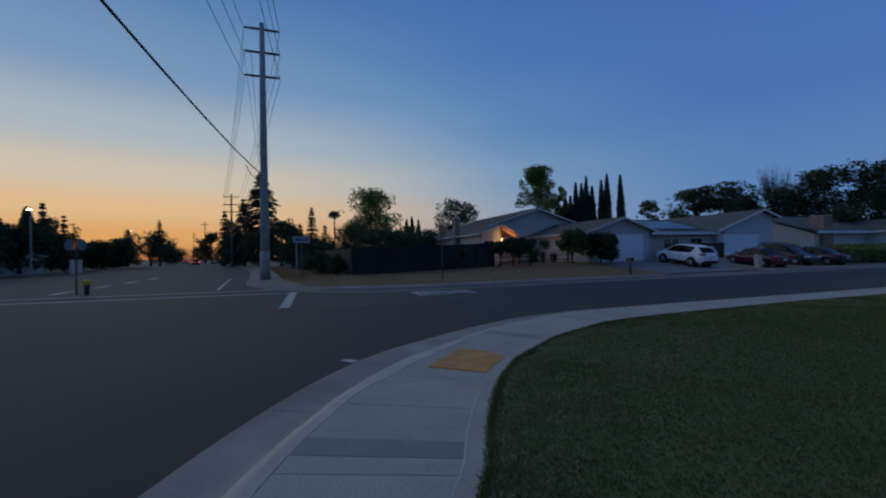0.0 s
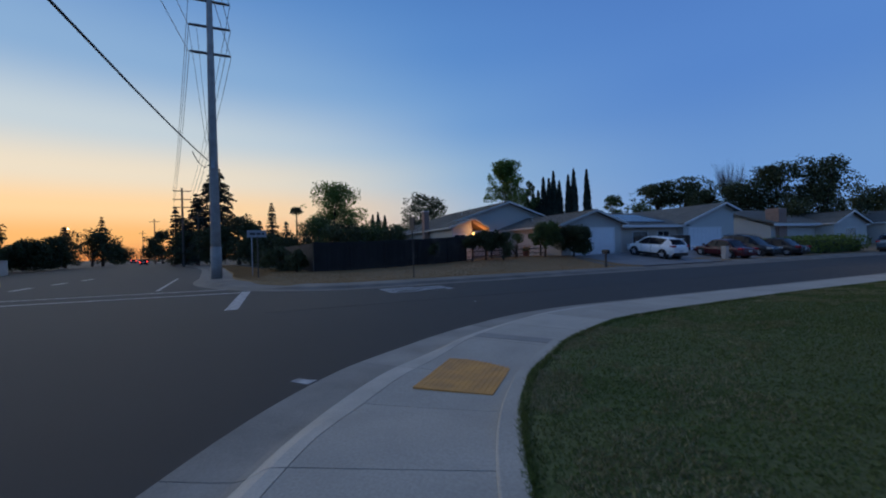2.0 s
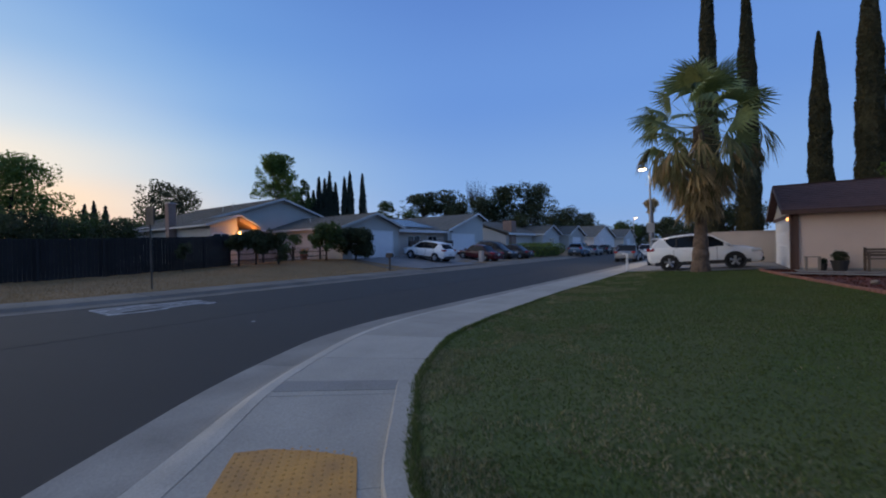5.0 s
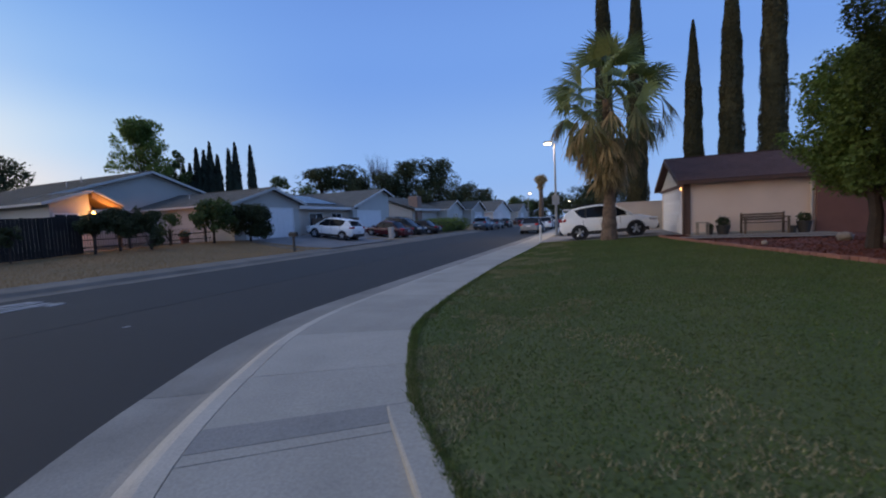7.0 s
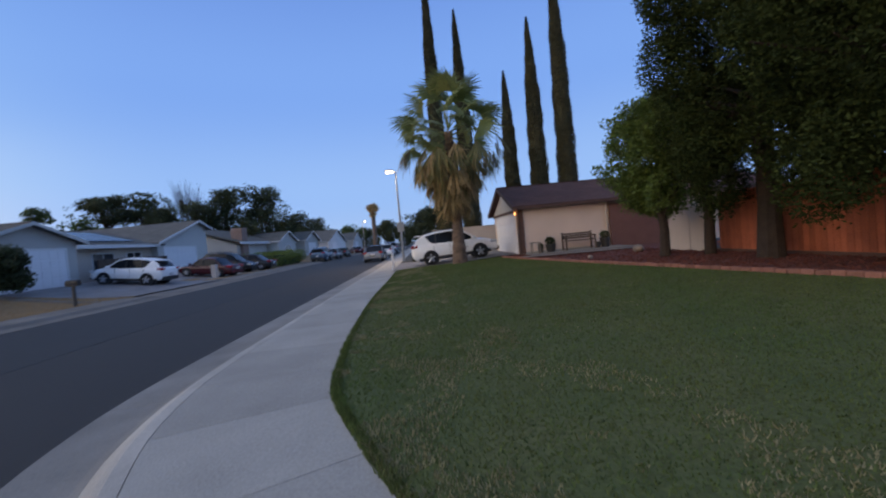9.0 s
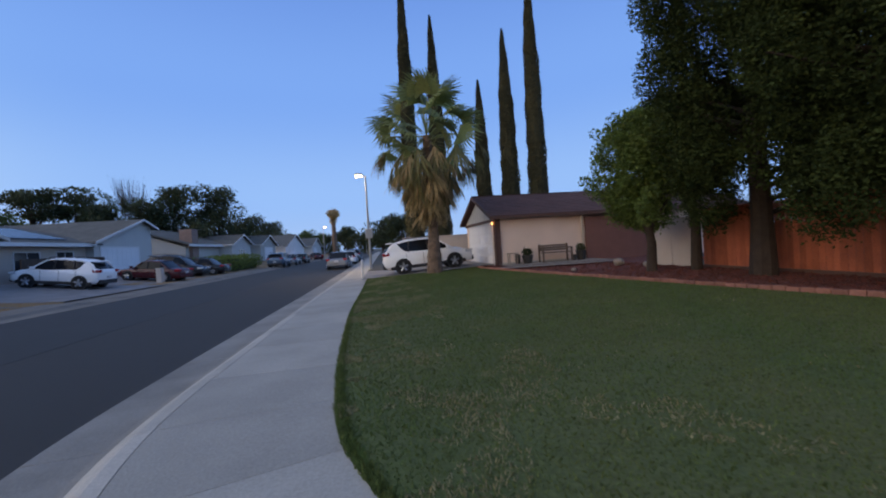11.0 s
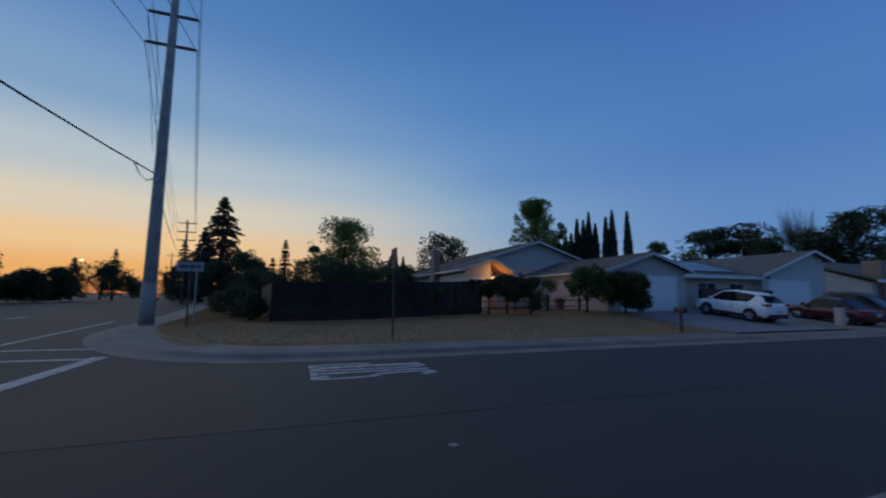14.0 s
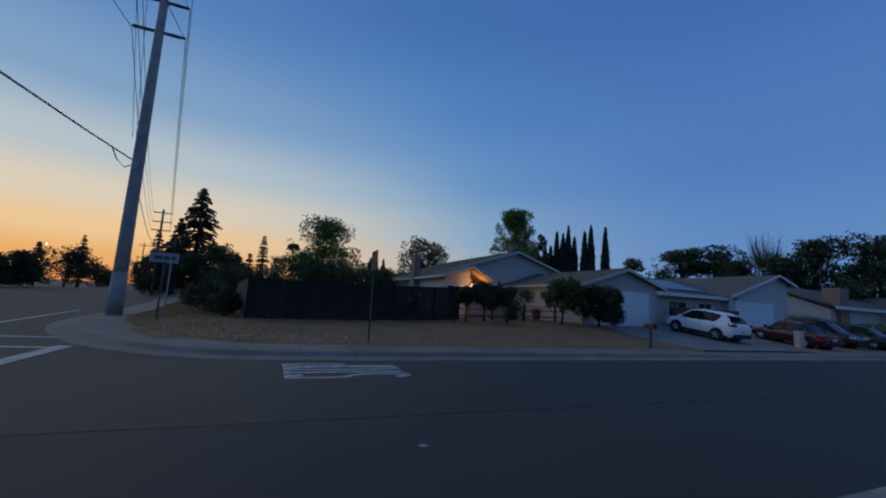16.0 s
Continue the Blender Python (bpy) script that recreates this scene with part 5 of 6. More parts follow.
for z, z2 in zip(ARMS, (9.9, 11.2, 12.6)):
    for sgn in (-1, 1):
        wire(lines, (POLE[0], POLE[1] + sgn * 1.2, z - 0.1), (POLE2[0], POLE2[1] + sgn * 1.25, z2 + 0.1), 1.2, 0.018)
        wire(lines, (POLE[0], POLE[1] + sgn * 1.2, z - 0.1), (38.0, -6.5 + sgn * 1.2, z + 0.2), 1.6, 0.018)
wire(lines, (POLE[0], POLE[1] + 0.2, 6.2), (POLE2[0], POLE2[1], 7.5), 1.0, 0.02)
for k in (-0.25, -0.4):
    wire(lines, (POLE[0], POLE[1] + k, 9.0), (POLE[0], POLE[1] + k * 3.0, 16.5), 0.0, 0.012)
drop = thing("service_cable", "thick black cable strung from the pole across the road", "cable")
CAB = (-26.9, -4.85, 7.85)
wire(drop, CAB, (38.0, -6.4, 7.9), 1.35, 0.034).data.materials[0] = M["cable"]
part("loop", tube(bmesh.new(), [(CAB[0], CAB[1] + 0.1, 7.6), (CAB[0], CAB[1] - 0.25, 7.4), (CAB[0], CAB[1] - 0.6, 7.75), (CAB[0], CAB[1] - 0.9, 8.4)], 0.03, 6), M["wire"], drop)


def street_lamp(x, y, h, arm, label, bright, mast=0.075):
    l = thing("street_lamp", label, "street lamp", group="street lamps", at=(x, y, 0.1))
    part("pole", tube(bmesh.new(), [(0, 0, -0.1), (0, 0, h * 0.5), (0, 0, h)], [mast * 1.2, mast, mast * 0.7], 10), M["steel"], l)
    ax, ay = arm
    part("arm", tube(bmesh.new(), [(0, 0, h - 0.05), (ax * 0.5, ay * 0.5, h + 0.06), (ax, ay, h + 0.08)], 0.03, 8), M["steel"], l)
    part("head", boxed(ax - 0.26, ax + 0.26, ay - 0.15, ay + 0.15, h + 0.05, h + 0.17, bevel=0.03), M["steel"], l)
    lens = part("lens", boxed(ax - 0.22, ax + 0.22, ay - 0.13, ay + 0.13, h - 0.04, h + 0.048, bevel=0.03), M["lamp_warm"], l, "glowing warm lens")
    lens.visible_shadow = False
    if bright:
        s = new("lamp_light", bpy.data.lights.new("lamp_light", "SPOT"))
        s.data.energy, s.data.color, s.data.shadow_soft_size, s.data.spot_size, s.data.spot_blend = bright, (1.0, 0.74, 0.42), 0.2, radians(150), 0.6
        s.matrix_basis = look((x + ax, y + ay, h + 0.04), (x + ax, y + ay, 0.0))
    return l


sl = street_lamp(-2.75, 29.5, 6.45, (-0.45, 0), "tall steel street lamp with a glowing warm head", 420)
part("sign", boxed(-0.24, 0.24, -0.1, -0.08, 2.2, 2.85, bevel=0.01), M["sign_white"], sl, "small white sign on the post")
street_lamp(-14.9, 95.0, 7.0, (0.5, 0), "street lamp glowing far along the street", 150)
street_lamp(-6.2, 110.0, 5.2, (-0.5, 0), "street lamp glowing at the far end", 0)
street_lamp(-53.0, -31.0, 7.2, (3.0, 1.4), "grey cobra-head street lamp beside the main road", 0)
street_lamp(-112.0, -43.0, 8.5, (2.0, 2.0), "street lamp glowing far along the main road", 0)

sign = thing("street_sign", "white street-name sign on a thin post at the corner", "street sign", at=(-23.0, -2.0, 0.13))
part("post", tube(bmesh.new(), [(0, 0, -0.1), (0, 0, 2.55)], 0.04, 8), M["pole_dark"], sign)
board = part("panel", boxed(-0.02, 0.02, -0.55, 0.5, 2.5, 2.92, bevel=0.005), M["sign_white"], sign)
for k, w in enumerate((0.30, 0.22, 0.14)):
    y0 = -0.40 + sum((0.36, 0.28, 0.2)[:k])
    part("lettering", boxed(0.02, 0.024, y0, y0 + w, 2.64, 2.78), M["sign_text"], board)
post2 = thing("sign_post", "thin grey post behind the corner sign", "post", at=(-26.2, -2.4, 0.13))
part("post", tube(bmesh.new(), [(0, 0, -0.1), (0, 0, 3.0)], 0.035, 8), M["steel"], post2)

edge_sign = thing("sign_post", "rusty post with a road sign seen edge-on", "road sign", at=(-16.85, 5.6, 0.14))
part("post", tube(bmesh.new(), [(0, 0, -0.1), (0, -0.02, 3.0)], 0.032, 8), M["pole_dark"], edge_sign)
part("plate", boxed(-0.36, 0.36, -0.036, 0.014, 2.5, 3.2, bevel=0.004), M["pole_dark"], edge_sign, "pale sign plate")

twin = thing("median_sign", "two road signs seen from behind on a post", "road sign", at=(-20.6, -12.9, 0.0))
part("post", tube(bmesh.new(), [(0, 0, -0.05), (0, 0, 2.9)], 0.045, 8), M["pole_dark"], twin)
for s in (-1, 1):
    part("plate", prism(bmesh.new(), [(s * 0.27 + 0.2 * math.cos(a), 2.55 + 0.3 * math.sin(a)) for a in np.linspace(0, 2 * math.pi, 8, endpoint=False) + math.pi / 8], "x", 0.05, 0.075), M["sign_back"], twin)
boll = thing("bollard", "dark bollard with a yellow cap on the road island", "bollard", at=(-20.2, -12.3, 0.0))
part("stem", tube(bmesh.new(), [(0, 0, -0.02), (0, 0, 0.5)], [0.12, 0.1], 10), M["plastic"], boll)
part("cap", tube(bmesh.new(), [(0, 0, 0.5), (0, 0, 0.53), (0, 0, 0.72), (0, 0, 0.76)], [0.16, 0.2, 0.2, 0.12], 12), M["yellow"], boll, "yellow cap")

mailbox = thing("mailbox", "dark mailbox on a post by the driveway", "mailbox", at=(-16.1, 18.3, 0.13))
part("post", boxed(-0.05, 0.05, -0.05, 0.05, -0.1, 0.88, bevel=0.006), M["pole_dark"], mailbox)
part("shelf", boxed(-0.22, 0.22, -0.12, 0.12, 0.88, 0.91), M["pole_dark"], mailbox)
letter_box = part("box", prism(bmesh.new(), [(-0.1, 0.91), (0.1, 0.91), (0.1, 1.04), (0.07, 1.11), (0, 1.14), (-0.07, 1.11), (-0.1, 1.04)], "x", -0.25, 0.25), M["plastic"], mailbox)
part("flap", prism(bmesh.new(), [(-0.085, 0.925), (0.085, 0.925), (0.085, 1.035), (0, 1.12), (-0.085, 1.035)], "x", 0.25, 0.262), M["plastic"], letter_box)

cabinet = thing("utility_cabinet", "pale beige utility cabinet by the driveway", "utility box", at=(-17.2, 32.0, lz(-17.2, 32.0)))
part("body", boxed(-0.17, 0.17, -0.22, 0.22, -0.05, 0.95, bevel=0.02), M["cream"], cabinet)
part("lid", boxed(-0.19, 0.19, -0.24, 0.24, 0.95, 1.0, bevel=0.02), M["cream"], cabinet)

wpost = thing("marker_post", "short white marker post beside the lawn", "post", at=(-2.98, 22.6, 0.15))
part("post", tube(bmesh.new(), [(0, 0, -0.05), (0, 0, 0.86), (0, 0, 0.9)], [0.065, 0.065, 0.03], 12), M["trim"], wpost)


# ---- plants ----
def quads(centres, sizes, aspect=1.0, droop=0.0, upward=0.0):
    """Leaf faces about the given centres, turned at random."""
    n = len(centres)
    a = rng.normal(size=(n, 3))
    a[:, 2] = a[:, 2] * (1 - droop) - droop * 1.5 + upward * 1.5
    a /= np.linalg.norm(a, axis=1)[:, None]
    b = np.cross(a, rng.normal(size=(n, 3)))
    b /= np.linalg.norm(b, axis=1)[:, None]
    s = np.asarray(sizes)[:, None]
    a, b = a * s * 0.5, b * s * 0.5 / aspect
    v = np.stack([centres - a, centres + b, centres + a, centres - b], 1).reshape(-1, 3)
    f = np.arange(n * 4).reshape(-1, 4)
    return v, f


def crown(parent, centres, sizes, material, aspect=1.6, droop=0.0, upward=0.0, name="crown"):
    v, f = quads(np.asarray(centres), sizes, aspect, droop, upward)
    return link_data(name, soup(name, v, 4, material), None, parent)


def in_blobs(blobs, count, hollow=0.55):
    """Points in a cloud of blobs (x, y, z, rx, rz), most of them towards the skin."""
    vol = np.array([b[3] ** 2 * b[4] for b in blobs])
    which = rng.choice(len(blobs), count, p=vol / vol.sum())
    b = np.array(blobs)[which]
    d = rng.normal(size=(count, 3))
    d /= np.linalg.norm(d, axis=1)[:, None]
    r = (hollow + (1 - hollow) * rng.random(count)) * (0.82 + 0.36 * rng.random(count))
    return b[:, :3] + d * np.stack([b[:, 3], b[:, 3], b[:, 4]], 1) * r[:, None]


def broadleaf(x, y, z, top, radius, label, material, leaves=3500, leaf=0.35, low=0.3, trunk=0.22, puffs=14, seed=0, name="tree", category="tree", flat=1.0, aspect=1.6, droop=0.0):
    """A tree with a tapered trunk, limbs and an uneven crown of many leaves."""
    g = np.random.default_rng(seed + 11)
    t = thing(name, label, category, group="", at=(x, y, z))
    h = top - z
    base = h * low
    mid = (base + h) / 2
    blobs = []
    for k in range(puffs):
        a, q = g.random() * 2 * math.pi, g.random() ** 0.6
        zz = base + (h - base) * (0.12 + 0.80 * g.random())
        lim = math.sqrt(max(0.08, 1 - ((zz - mid) / (h - mid + 0.01)) ** 2 * 0.92))
        rr = radius * (0.26 + 0.20 * g.random())
        blobs.append((math.cos(a) * q * radius * 0.74 * lim, math.sin(a) * q * radius * 0.74 * lim, min(zz, h - rr * 0.7), rr, rr * flat * (0.75 + 0.3 * g.random())))
    for k in range(puffs):
        a, zz = g.random() * 2 * math.pi, base + (h - base) * (0.05 + 0.9 * g.random())
        lim = math.sqrt(max(0.05, 1 - ((zz - mid) / (h - mid + 0.01)) ** 2))
        rr = radius * (0.10 + 0.10 * g.random())
        blobs.append((math.cos(a) * radius * 0.93 * lim, math.sin(a) * radius * 0.93 * lim, zz, rr, rr * (0.8 + 0.5 * g.random()) * flat))
    blobs.append((0, 0, h - radius * 0.32 * flat, radius * 0.34, radius * 0.32 * flat))
    bm = bmesh.new()
    tube(bm, [(0, 0, -0.1), (0.05, 0, base * 0.6), (0, 0.05, base), (0, 0, mid)], [trunk * 1.25, trunk, trunk * 0.85, trunk * 0.4], 9)
    part("trunk", bm, M["bark"], t)
    bm = bmesh.new()
    for bx, by, bz, rr, _ in blobs[:10]:
        tube(bm, [(0, 0, base * 0.85), (bx * 0.45, by * 0.45, (base + bz) / 2), (bx, by, bz)], [trunk * 0.5, trunk * 0.3, trunk * 0.08], 5)
    part("branch_frame", bm, M["bark"], t)
    pts = in_blobs(blobs, leaves)
    crown(t, pts, leaf * (0.6 + 0.8 * rng.random(leaves)), material, aspect, droop)
    return t


def cypress_tree(x, y, z, top, radius, label, leaves=2600, leaf=0.3, material="cypress"):
    t = thing("cypress", label, "tree", group="", at=(x, y, z))
    h = top - z
    part("trunk", tube(bmesh.new(), [(0, 0, -0.1), (0, 0, h * 0.5), (0, 0, h * 0.93)], [0.16, 0.1, 0.03], 7), M["bark"], t)
    u = rng.random(leaves) ** 0.85
    a = rng.random(leaves) * 2 * math.pi
    lump = 1 + 0.05 * np.sin(a * 3 + u * 25) + 0.05 * np.sin(u * 60 + a)
    r = radius * np.minimum(1, (1 - u) * 3.0) ** 0.55 * (0.50 + 0.50 * np.minimum(1, (1 - u) * 1.1)) * np.minimum(1, 0.55 + u * 8) * lump * (0.84 + 0.18 * rng.random(leaves))
    pts = np.stack([np.cos(a) * r, np.sin(a) * r, 0.15 + u * (h - 0.15)], 1)
    crown(t, pts, leaf * (0.6 + 0.8 * rng.random(leaves)), M[material], 2.2, 0.0, 1.0)
    core = bmesh.new()
    tube(core, [(0, 0, 0.2), (0, 0, h * 0.12), (0, 0, h * 0.5), (0, 0, h * 0.82), (0, 0, h * 0.97)], [radius * 0.5, radius * 0.78, radius * 0.72, radius * 0.42, 0.03], 9)
    part("inner_foliage", core, M[material], t)
    return t


def conifer_tree(x, y, z, top, radius, label, leaves=5000, leaf=0.5, low=0.08, seed=0, taper=0.9):
    g = np.random.default_rng(seed + 5)
    t = thing("conifer", label, "tree", group="", at=(x, y, z))
    h = top - z
    part("trunk", tube(bmesh.new(), [(0, 0, -0.1), (0, 0, h * 0.5), (0, 0, h * 0.98)], [h * 0.02 + 0.1, h * 0.012 + 0.05, 0.03], 8), M["bark"], t)
    pts = []
    whorls = int(h * 1.7)
    per = max(9, leaves * 2 // whorls // 11)
    for k in range(whorls):
        u = low + (1 - low) * (k + g.random() * 0.5) / whorls
        reach = radius * (1 - u) ** taper * (0.82 + 0.3 * g.random()) + 0.15
        for q in range(11):
            a = q * 0.571 + g.normal() * 0.25 + k * 0.9
            rr = reach * (0.55 + 0.55 * g.random())
            s = g.random(per) ** 0.65
            side = g.normal(size=per) * 0.10 * rr * (1.15 - s)
            p = np.stack([math.cos(a) * s * rr - math.sin(a) * side, math.sin(a) * s * rr + math.cos(a) * side, u * h + 0.10 * s * rr - 0.34 * s * s * rr + g.normal(size=per) * 0.07], 1)
            pts.append(p)
    pts = np.vstack(pts)
    crown(t, pts, leaf * 0.62 * (0.6 + 0.8 * rng.random(len(pts))), M["needle"], 2.4, 0.25)
    return t


EYE = (-2.6, 2.0, 1.43)


def seen_at(yaw, el, dist):
    """Place and top of something far off, by its compass bearing from the pavement."""
    return EYE[0] - math.sin(radians(yaw)) * dist, EYE[1] + math.cos(radians(yaw)) * dist, EYE[2] + math.tan(radians(el)) * dist


# palm
def frond_data(name, length, petiole, spread, blades_n, droop, material, width=0.045):
    v, f = [], []
    v += [(0, -0.03, 0), (0, 0.03, 0), (petiole, 0.015, 0.0), (petiole, -0.015, 0.0)]
    f.append((0, 1, 2, 3))
    for k in range(blades_n):
        a = (k / (blades_n - 1) - 0.5) * 2 * spread
        ln = length * (1 - 0.25 * abs(a) / spread) * (0.9 + 0.2 * rng.random())
        d = np.array([math.cos(a), math.sin(a), 0])
        w = np.array([-math.sin(a), math.cos(a), 0]) * width
        b = len(v)
        p0 = np.array([petiole, 0, 0])
        p1 = p0 + d * ln * 0.6 + np.array([0, 0, 0.05 - droop * 0.15])
        p2 = p0 + d * ln * 0.92 + np.array([0, 0, -droop * (0.35 + 0.3 * rng.random())])
        v += [tuple(p0 - w * 0.2), tuple(p0 + w * 0.2), tuple(p1 + w), tuple(p1 - w), tuple(p2)]
        f += [(b, b + 1, b + 2, b + 3), (b + 3, b + 2, b + 4)]
    return data(name, v, f, material)


def hanging_frond(reach, drop, length, material, g):
    """A withered fan that droops from the end of its stalk."""
    v = [(0.1, -0.03, 0), (0.1, 0.03, 0), (reach * 0.6, 0.02, -drop * 0.25), (reach * 0.6, -0.02, -drop * 0.25), (reach, 0.015, -drop), (reach, -0.015, -drop)]
    f = [(0, 1, 2, 3), (3, 2, 4, 5)]
    for k in range(18):
        a = (k / 17 - 0.5) * 2.2 + g.normal() * 0.1
        d = np.array([0.30 * math.cos(a * 1.2) + g.normal() * 0.10, 0.62 * math.sin(a), -1.0])
        d *= length * (0.75 + 0.45 * g.random()) / np.linalg.norm(d)
        w = np.array([g.normal() * 0.3, 1.0, 0.0]) * 0.034
        p0 = np.array([reach, 0, -drop])
        p1, p2 = p0 + d * 0.55 + np.array([0.08, 0, 0.03]), p0 + d
        b = len(v)
        v += [tuple(p0 - w * 0.3), tuple(p0 + w * 0.3), tuple(p1 + w), tuple(p1 - w), tuple(p2)]
        f += [(b, b + 1, b + 2, b + 3), (b + 3, b + 2, b + 4)]
    return data("dead_frond", v, f, material)


def palm_tree(x, y, z, label, trunk_h, r0, r1, green, dead, size, petiole):
    p = thing("palm", label, "palm", at=(x, y, z))
    bm = bmesh.new()
    pts, rad = [(0, 0, -0.1)], [r0 * 1.08]
    for k in range(1, 26):
        u = k / 25
        pts.append((0.05 * math.sin(u * 3), 0.03 * math.sin(u * 4), u * trunk_h))
        rad.append((r0 + (r1 - r0) * min(1, u * 2.6)) * (1 + (0.07 if k % 2 else -0.03)))
    tube(bm, pts, rad, 14)
    part("trunk", bm, M["palm_bark"], p)
    stub = None
    for k in range(60):
        a, h = k * 137.5, trunk_h * (0.40 + 0.5 * k / 60)
        if stub is None:
            first = part("leaf_stub", tube(bmesh.new(), [(r1 - 0.02, 0, 0), (r1 + 0.12, 0, 0.16)], [0.05, 0.02], 4), M["palm_bark"], p)
            stub = first.data
        else:
            first = link_data("leaf_stub", stub, None, p)
        first.matrix_basis = pose(0, 0, h, 0, 0, a)
    shapes = [frond_data("frond", size, petiole, 1.75, 22, 0.85, M["palm_green"], 0.05) for _ in range(4)]
    g = np.random.default_rng(3)
    for k in range(green):
        el = 84 - 100 * (k / green) ** 0.85 + g.normal() * 7
        az = k * 137.5 + g.normal() * 12
        o = link_data("frond", shapes[k % 4], None, p)
        o.matrix_basis = pose(0, 0, trunk_h - 0.15 + 0.3 * math.sin(radians(max(el, 0))), 0, 0, az) @ pose(0, 0, 0, 0, -el, 0) @ pose(0, 0, 0, g.normal() * 35, 0, 0)
    hung = {}
    for q in range(6):
        for tone in ("palm_dead", "palm_old"):
            hung[q, tone] = hanging_frond(0.35 + 0.37 * q, 0.8 - 0.04 * q, 1.1 + 0.05 * q, M[tone], g)
    for k in range(dead):
        u = k / dead
        q = min(5, max(0, int(5.4 * (1 - u) ** 1.5 + g.normal() * 0.5)))
        tone = "palm_old" if g.random() < 0.95 - 1.25 * u else "palm_dead"
        o = link_data("dead_frond", hung[q, tone], None, p)
        o.matrix_basis = pose(0, 0, trunk_h - 0.1 - 2.5 * u, 0, 0, k * 137.5 + g.normal() * 16) @ pose(0, 0, 0, g.normal() * 10, g.normal() * 7, 0)
    return p


palm_tree(0.44, 20.0, 0.28, "fan palm with a skirt of dry brown fronds on the lawn", 6.3, 0.36, 0.2, 32, 120, 1.2, 1.8)
tall_palm = thing("palm", "tall thin palm far along the street", "palm", at=(-18.8, 150.0, 0.2))
part("trunk", tube(bmesh.new(), [(0, 0, -0.1), (0, 0, 8), (0, 0, 15)], [0.9, 0.75, 0.7], 8), M["palm_bark"], tall_palm)
crown(tall_palm, in_blobs([(0, 0, 14.6, 2.2, 1.8), (0, 0, 12.5, 1.3, 1.6)], 900), 0.9 * (0.6 + 0.8 * rng.random(900)), M["palm_dead"], 3.0)
far_palm = seen_at(87.7, 6.4, 120)
fp = thing("palm", "small palm far behind the fence", "palm", at=(far_palm[0], far_palm[1], 0.5))
part("trunk", tube(bmesh.new(), [(0, 0, -0.1), (0, 0, far_palm[2] - 1)], [0.3, 0.2], 6), M["bark"], fp)
crown(fp, in_blobs([(0, 0, far_palm[2] - 1.2, 1.8, 1.2)], 260), 1.0 * (0.6 + 0.8 * rng.random(260)), M["leaf_dark"], 3.5)

# trees behind the houses on the left
def far_tree(yaw, el, dist, radius, label, leafage, kind="leafy", **kw):
    x, y, top = seen_at(yaw, el, dist)
    if kind == "leafy":
        kw["leaves"], kw["leaf"] = int(kw["leaves"] * 1.6), kw["leaf"] * 0.75
        return broadleaf(x, y, 0.3, top, radius, label, leafage, **kw)
    if kind == "conifer":
        return conifer_tree(x, y, 0.2, top, radius, label, **kw)
    return cypress_tree(x, y, 0.5, top, radius, label, **kw)


far_tree(98.7, 12.2, 75, 6.6, "tall dark redwood against the sunset", None, "conifer", leaves=17000, leaf=0.55, seed=1, taper=0.8)
far_tree(100.6, 8.3, 84, 4.6, "dark conifer beside the redwood", None, "conifer", leaves=8000, leaf=0.55, seed=2)
far_tree(102.6, 6.6, 92, 3.2, "dark conifer beside the road", None, "conifer", leaves=3000, leaf=0.55, seed=3)
far_tree(96.5, 5.6, 66, 4.0, "dark round tree beside the redwood", M["leaf_dark"], leaves=3500, leaf=0.45, seed=4, low=0.15)
far_tree(94.3, 4.6, 78, 3.0, "dark bushy tree against the sunset", M["leaf_dark"], leaves=2500, leaf=0.45, seed=5, low=0.1)
far_tree(91.3, 7.4, 95, 3.4, "pointed dark conifer behind the fence", None, "conifer", leaves=4000, leaf=0.5, seed=6)
far_tree(92.8, 5.0, 100, 3.0, "lower dark conifer behind the fence", None, "conifer", leaves=2500, leaf=0.5, seed=7)
far_tree(89.6, 4.9, 90, 2.6, "small dark conifer behind the fence", None, "conifer", leaves=2000, leaf=0.5, seed=8)
far_tree(83.7, 10.4, 62, 5.2, "large leafy tree behind the dark fence", M["leaf_light"], leaves=6500, leaf=0.42, seed=9, low=0.28, puffs=20)
far_tree(87.0, 5.6, 46, 3.2, "leafy shrub tree behind the dark fence", M["leaf"], leaves=3500, leaf=0.3, seed=10, low=0.15)
far_tree(82.6, 4.8, 36, 2.4, "dark round shrub behind the fence", M["leaf_dark"], leaves=3500, leaf=0.24, seed=11, low=0.1)
far_tree(78.4, 5.0, 44, 3.0, "leafy green shrub behind the fence", M["leaf"], leaves=3500, leaf=0.28, seed=12, low=0.1)
far_tree(90.5, 3.4, 40, 2.6, "dark shrub at the fence corner", M["leaf_dark"], leaves=3000, leaf=0.25, seed=13, low=0.08)
far_tree(74.6, 4.6, 46, 2.4, "green shrub behind the fence", M["leaf"], leaves=2500, leaf=0.28, seed=14, low=0.1)
far_tree(85.2, 4.3, 40, 2.6, "dark shrub tree behind the fence", M["leaf_dark"], leaves=3500, leaf=0.25, seed=130, low=0.05)
far_tree(80.4, 4.4, 42, 2.8, "green shrub tree behind the fence", M["leaf"], leaves=3500, leaf=0.25, seed=131, low=0.05)
far_tree(76.6, 4.4, 38, 2.5, "dark shrub tree behind the fence", M["leaf_dark"], leaves=3500, leaf=0.25, seed=132, low=0.05)
far_tree(72.4, 4.2, 44, 2.4, "green shrub tree beside the chimney", M["leaf"], leaves=3000, leaf=0.25, seed=133, low=0.05)
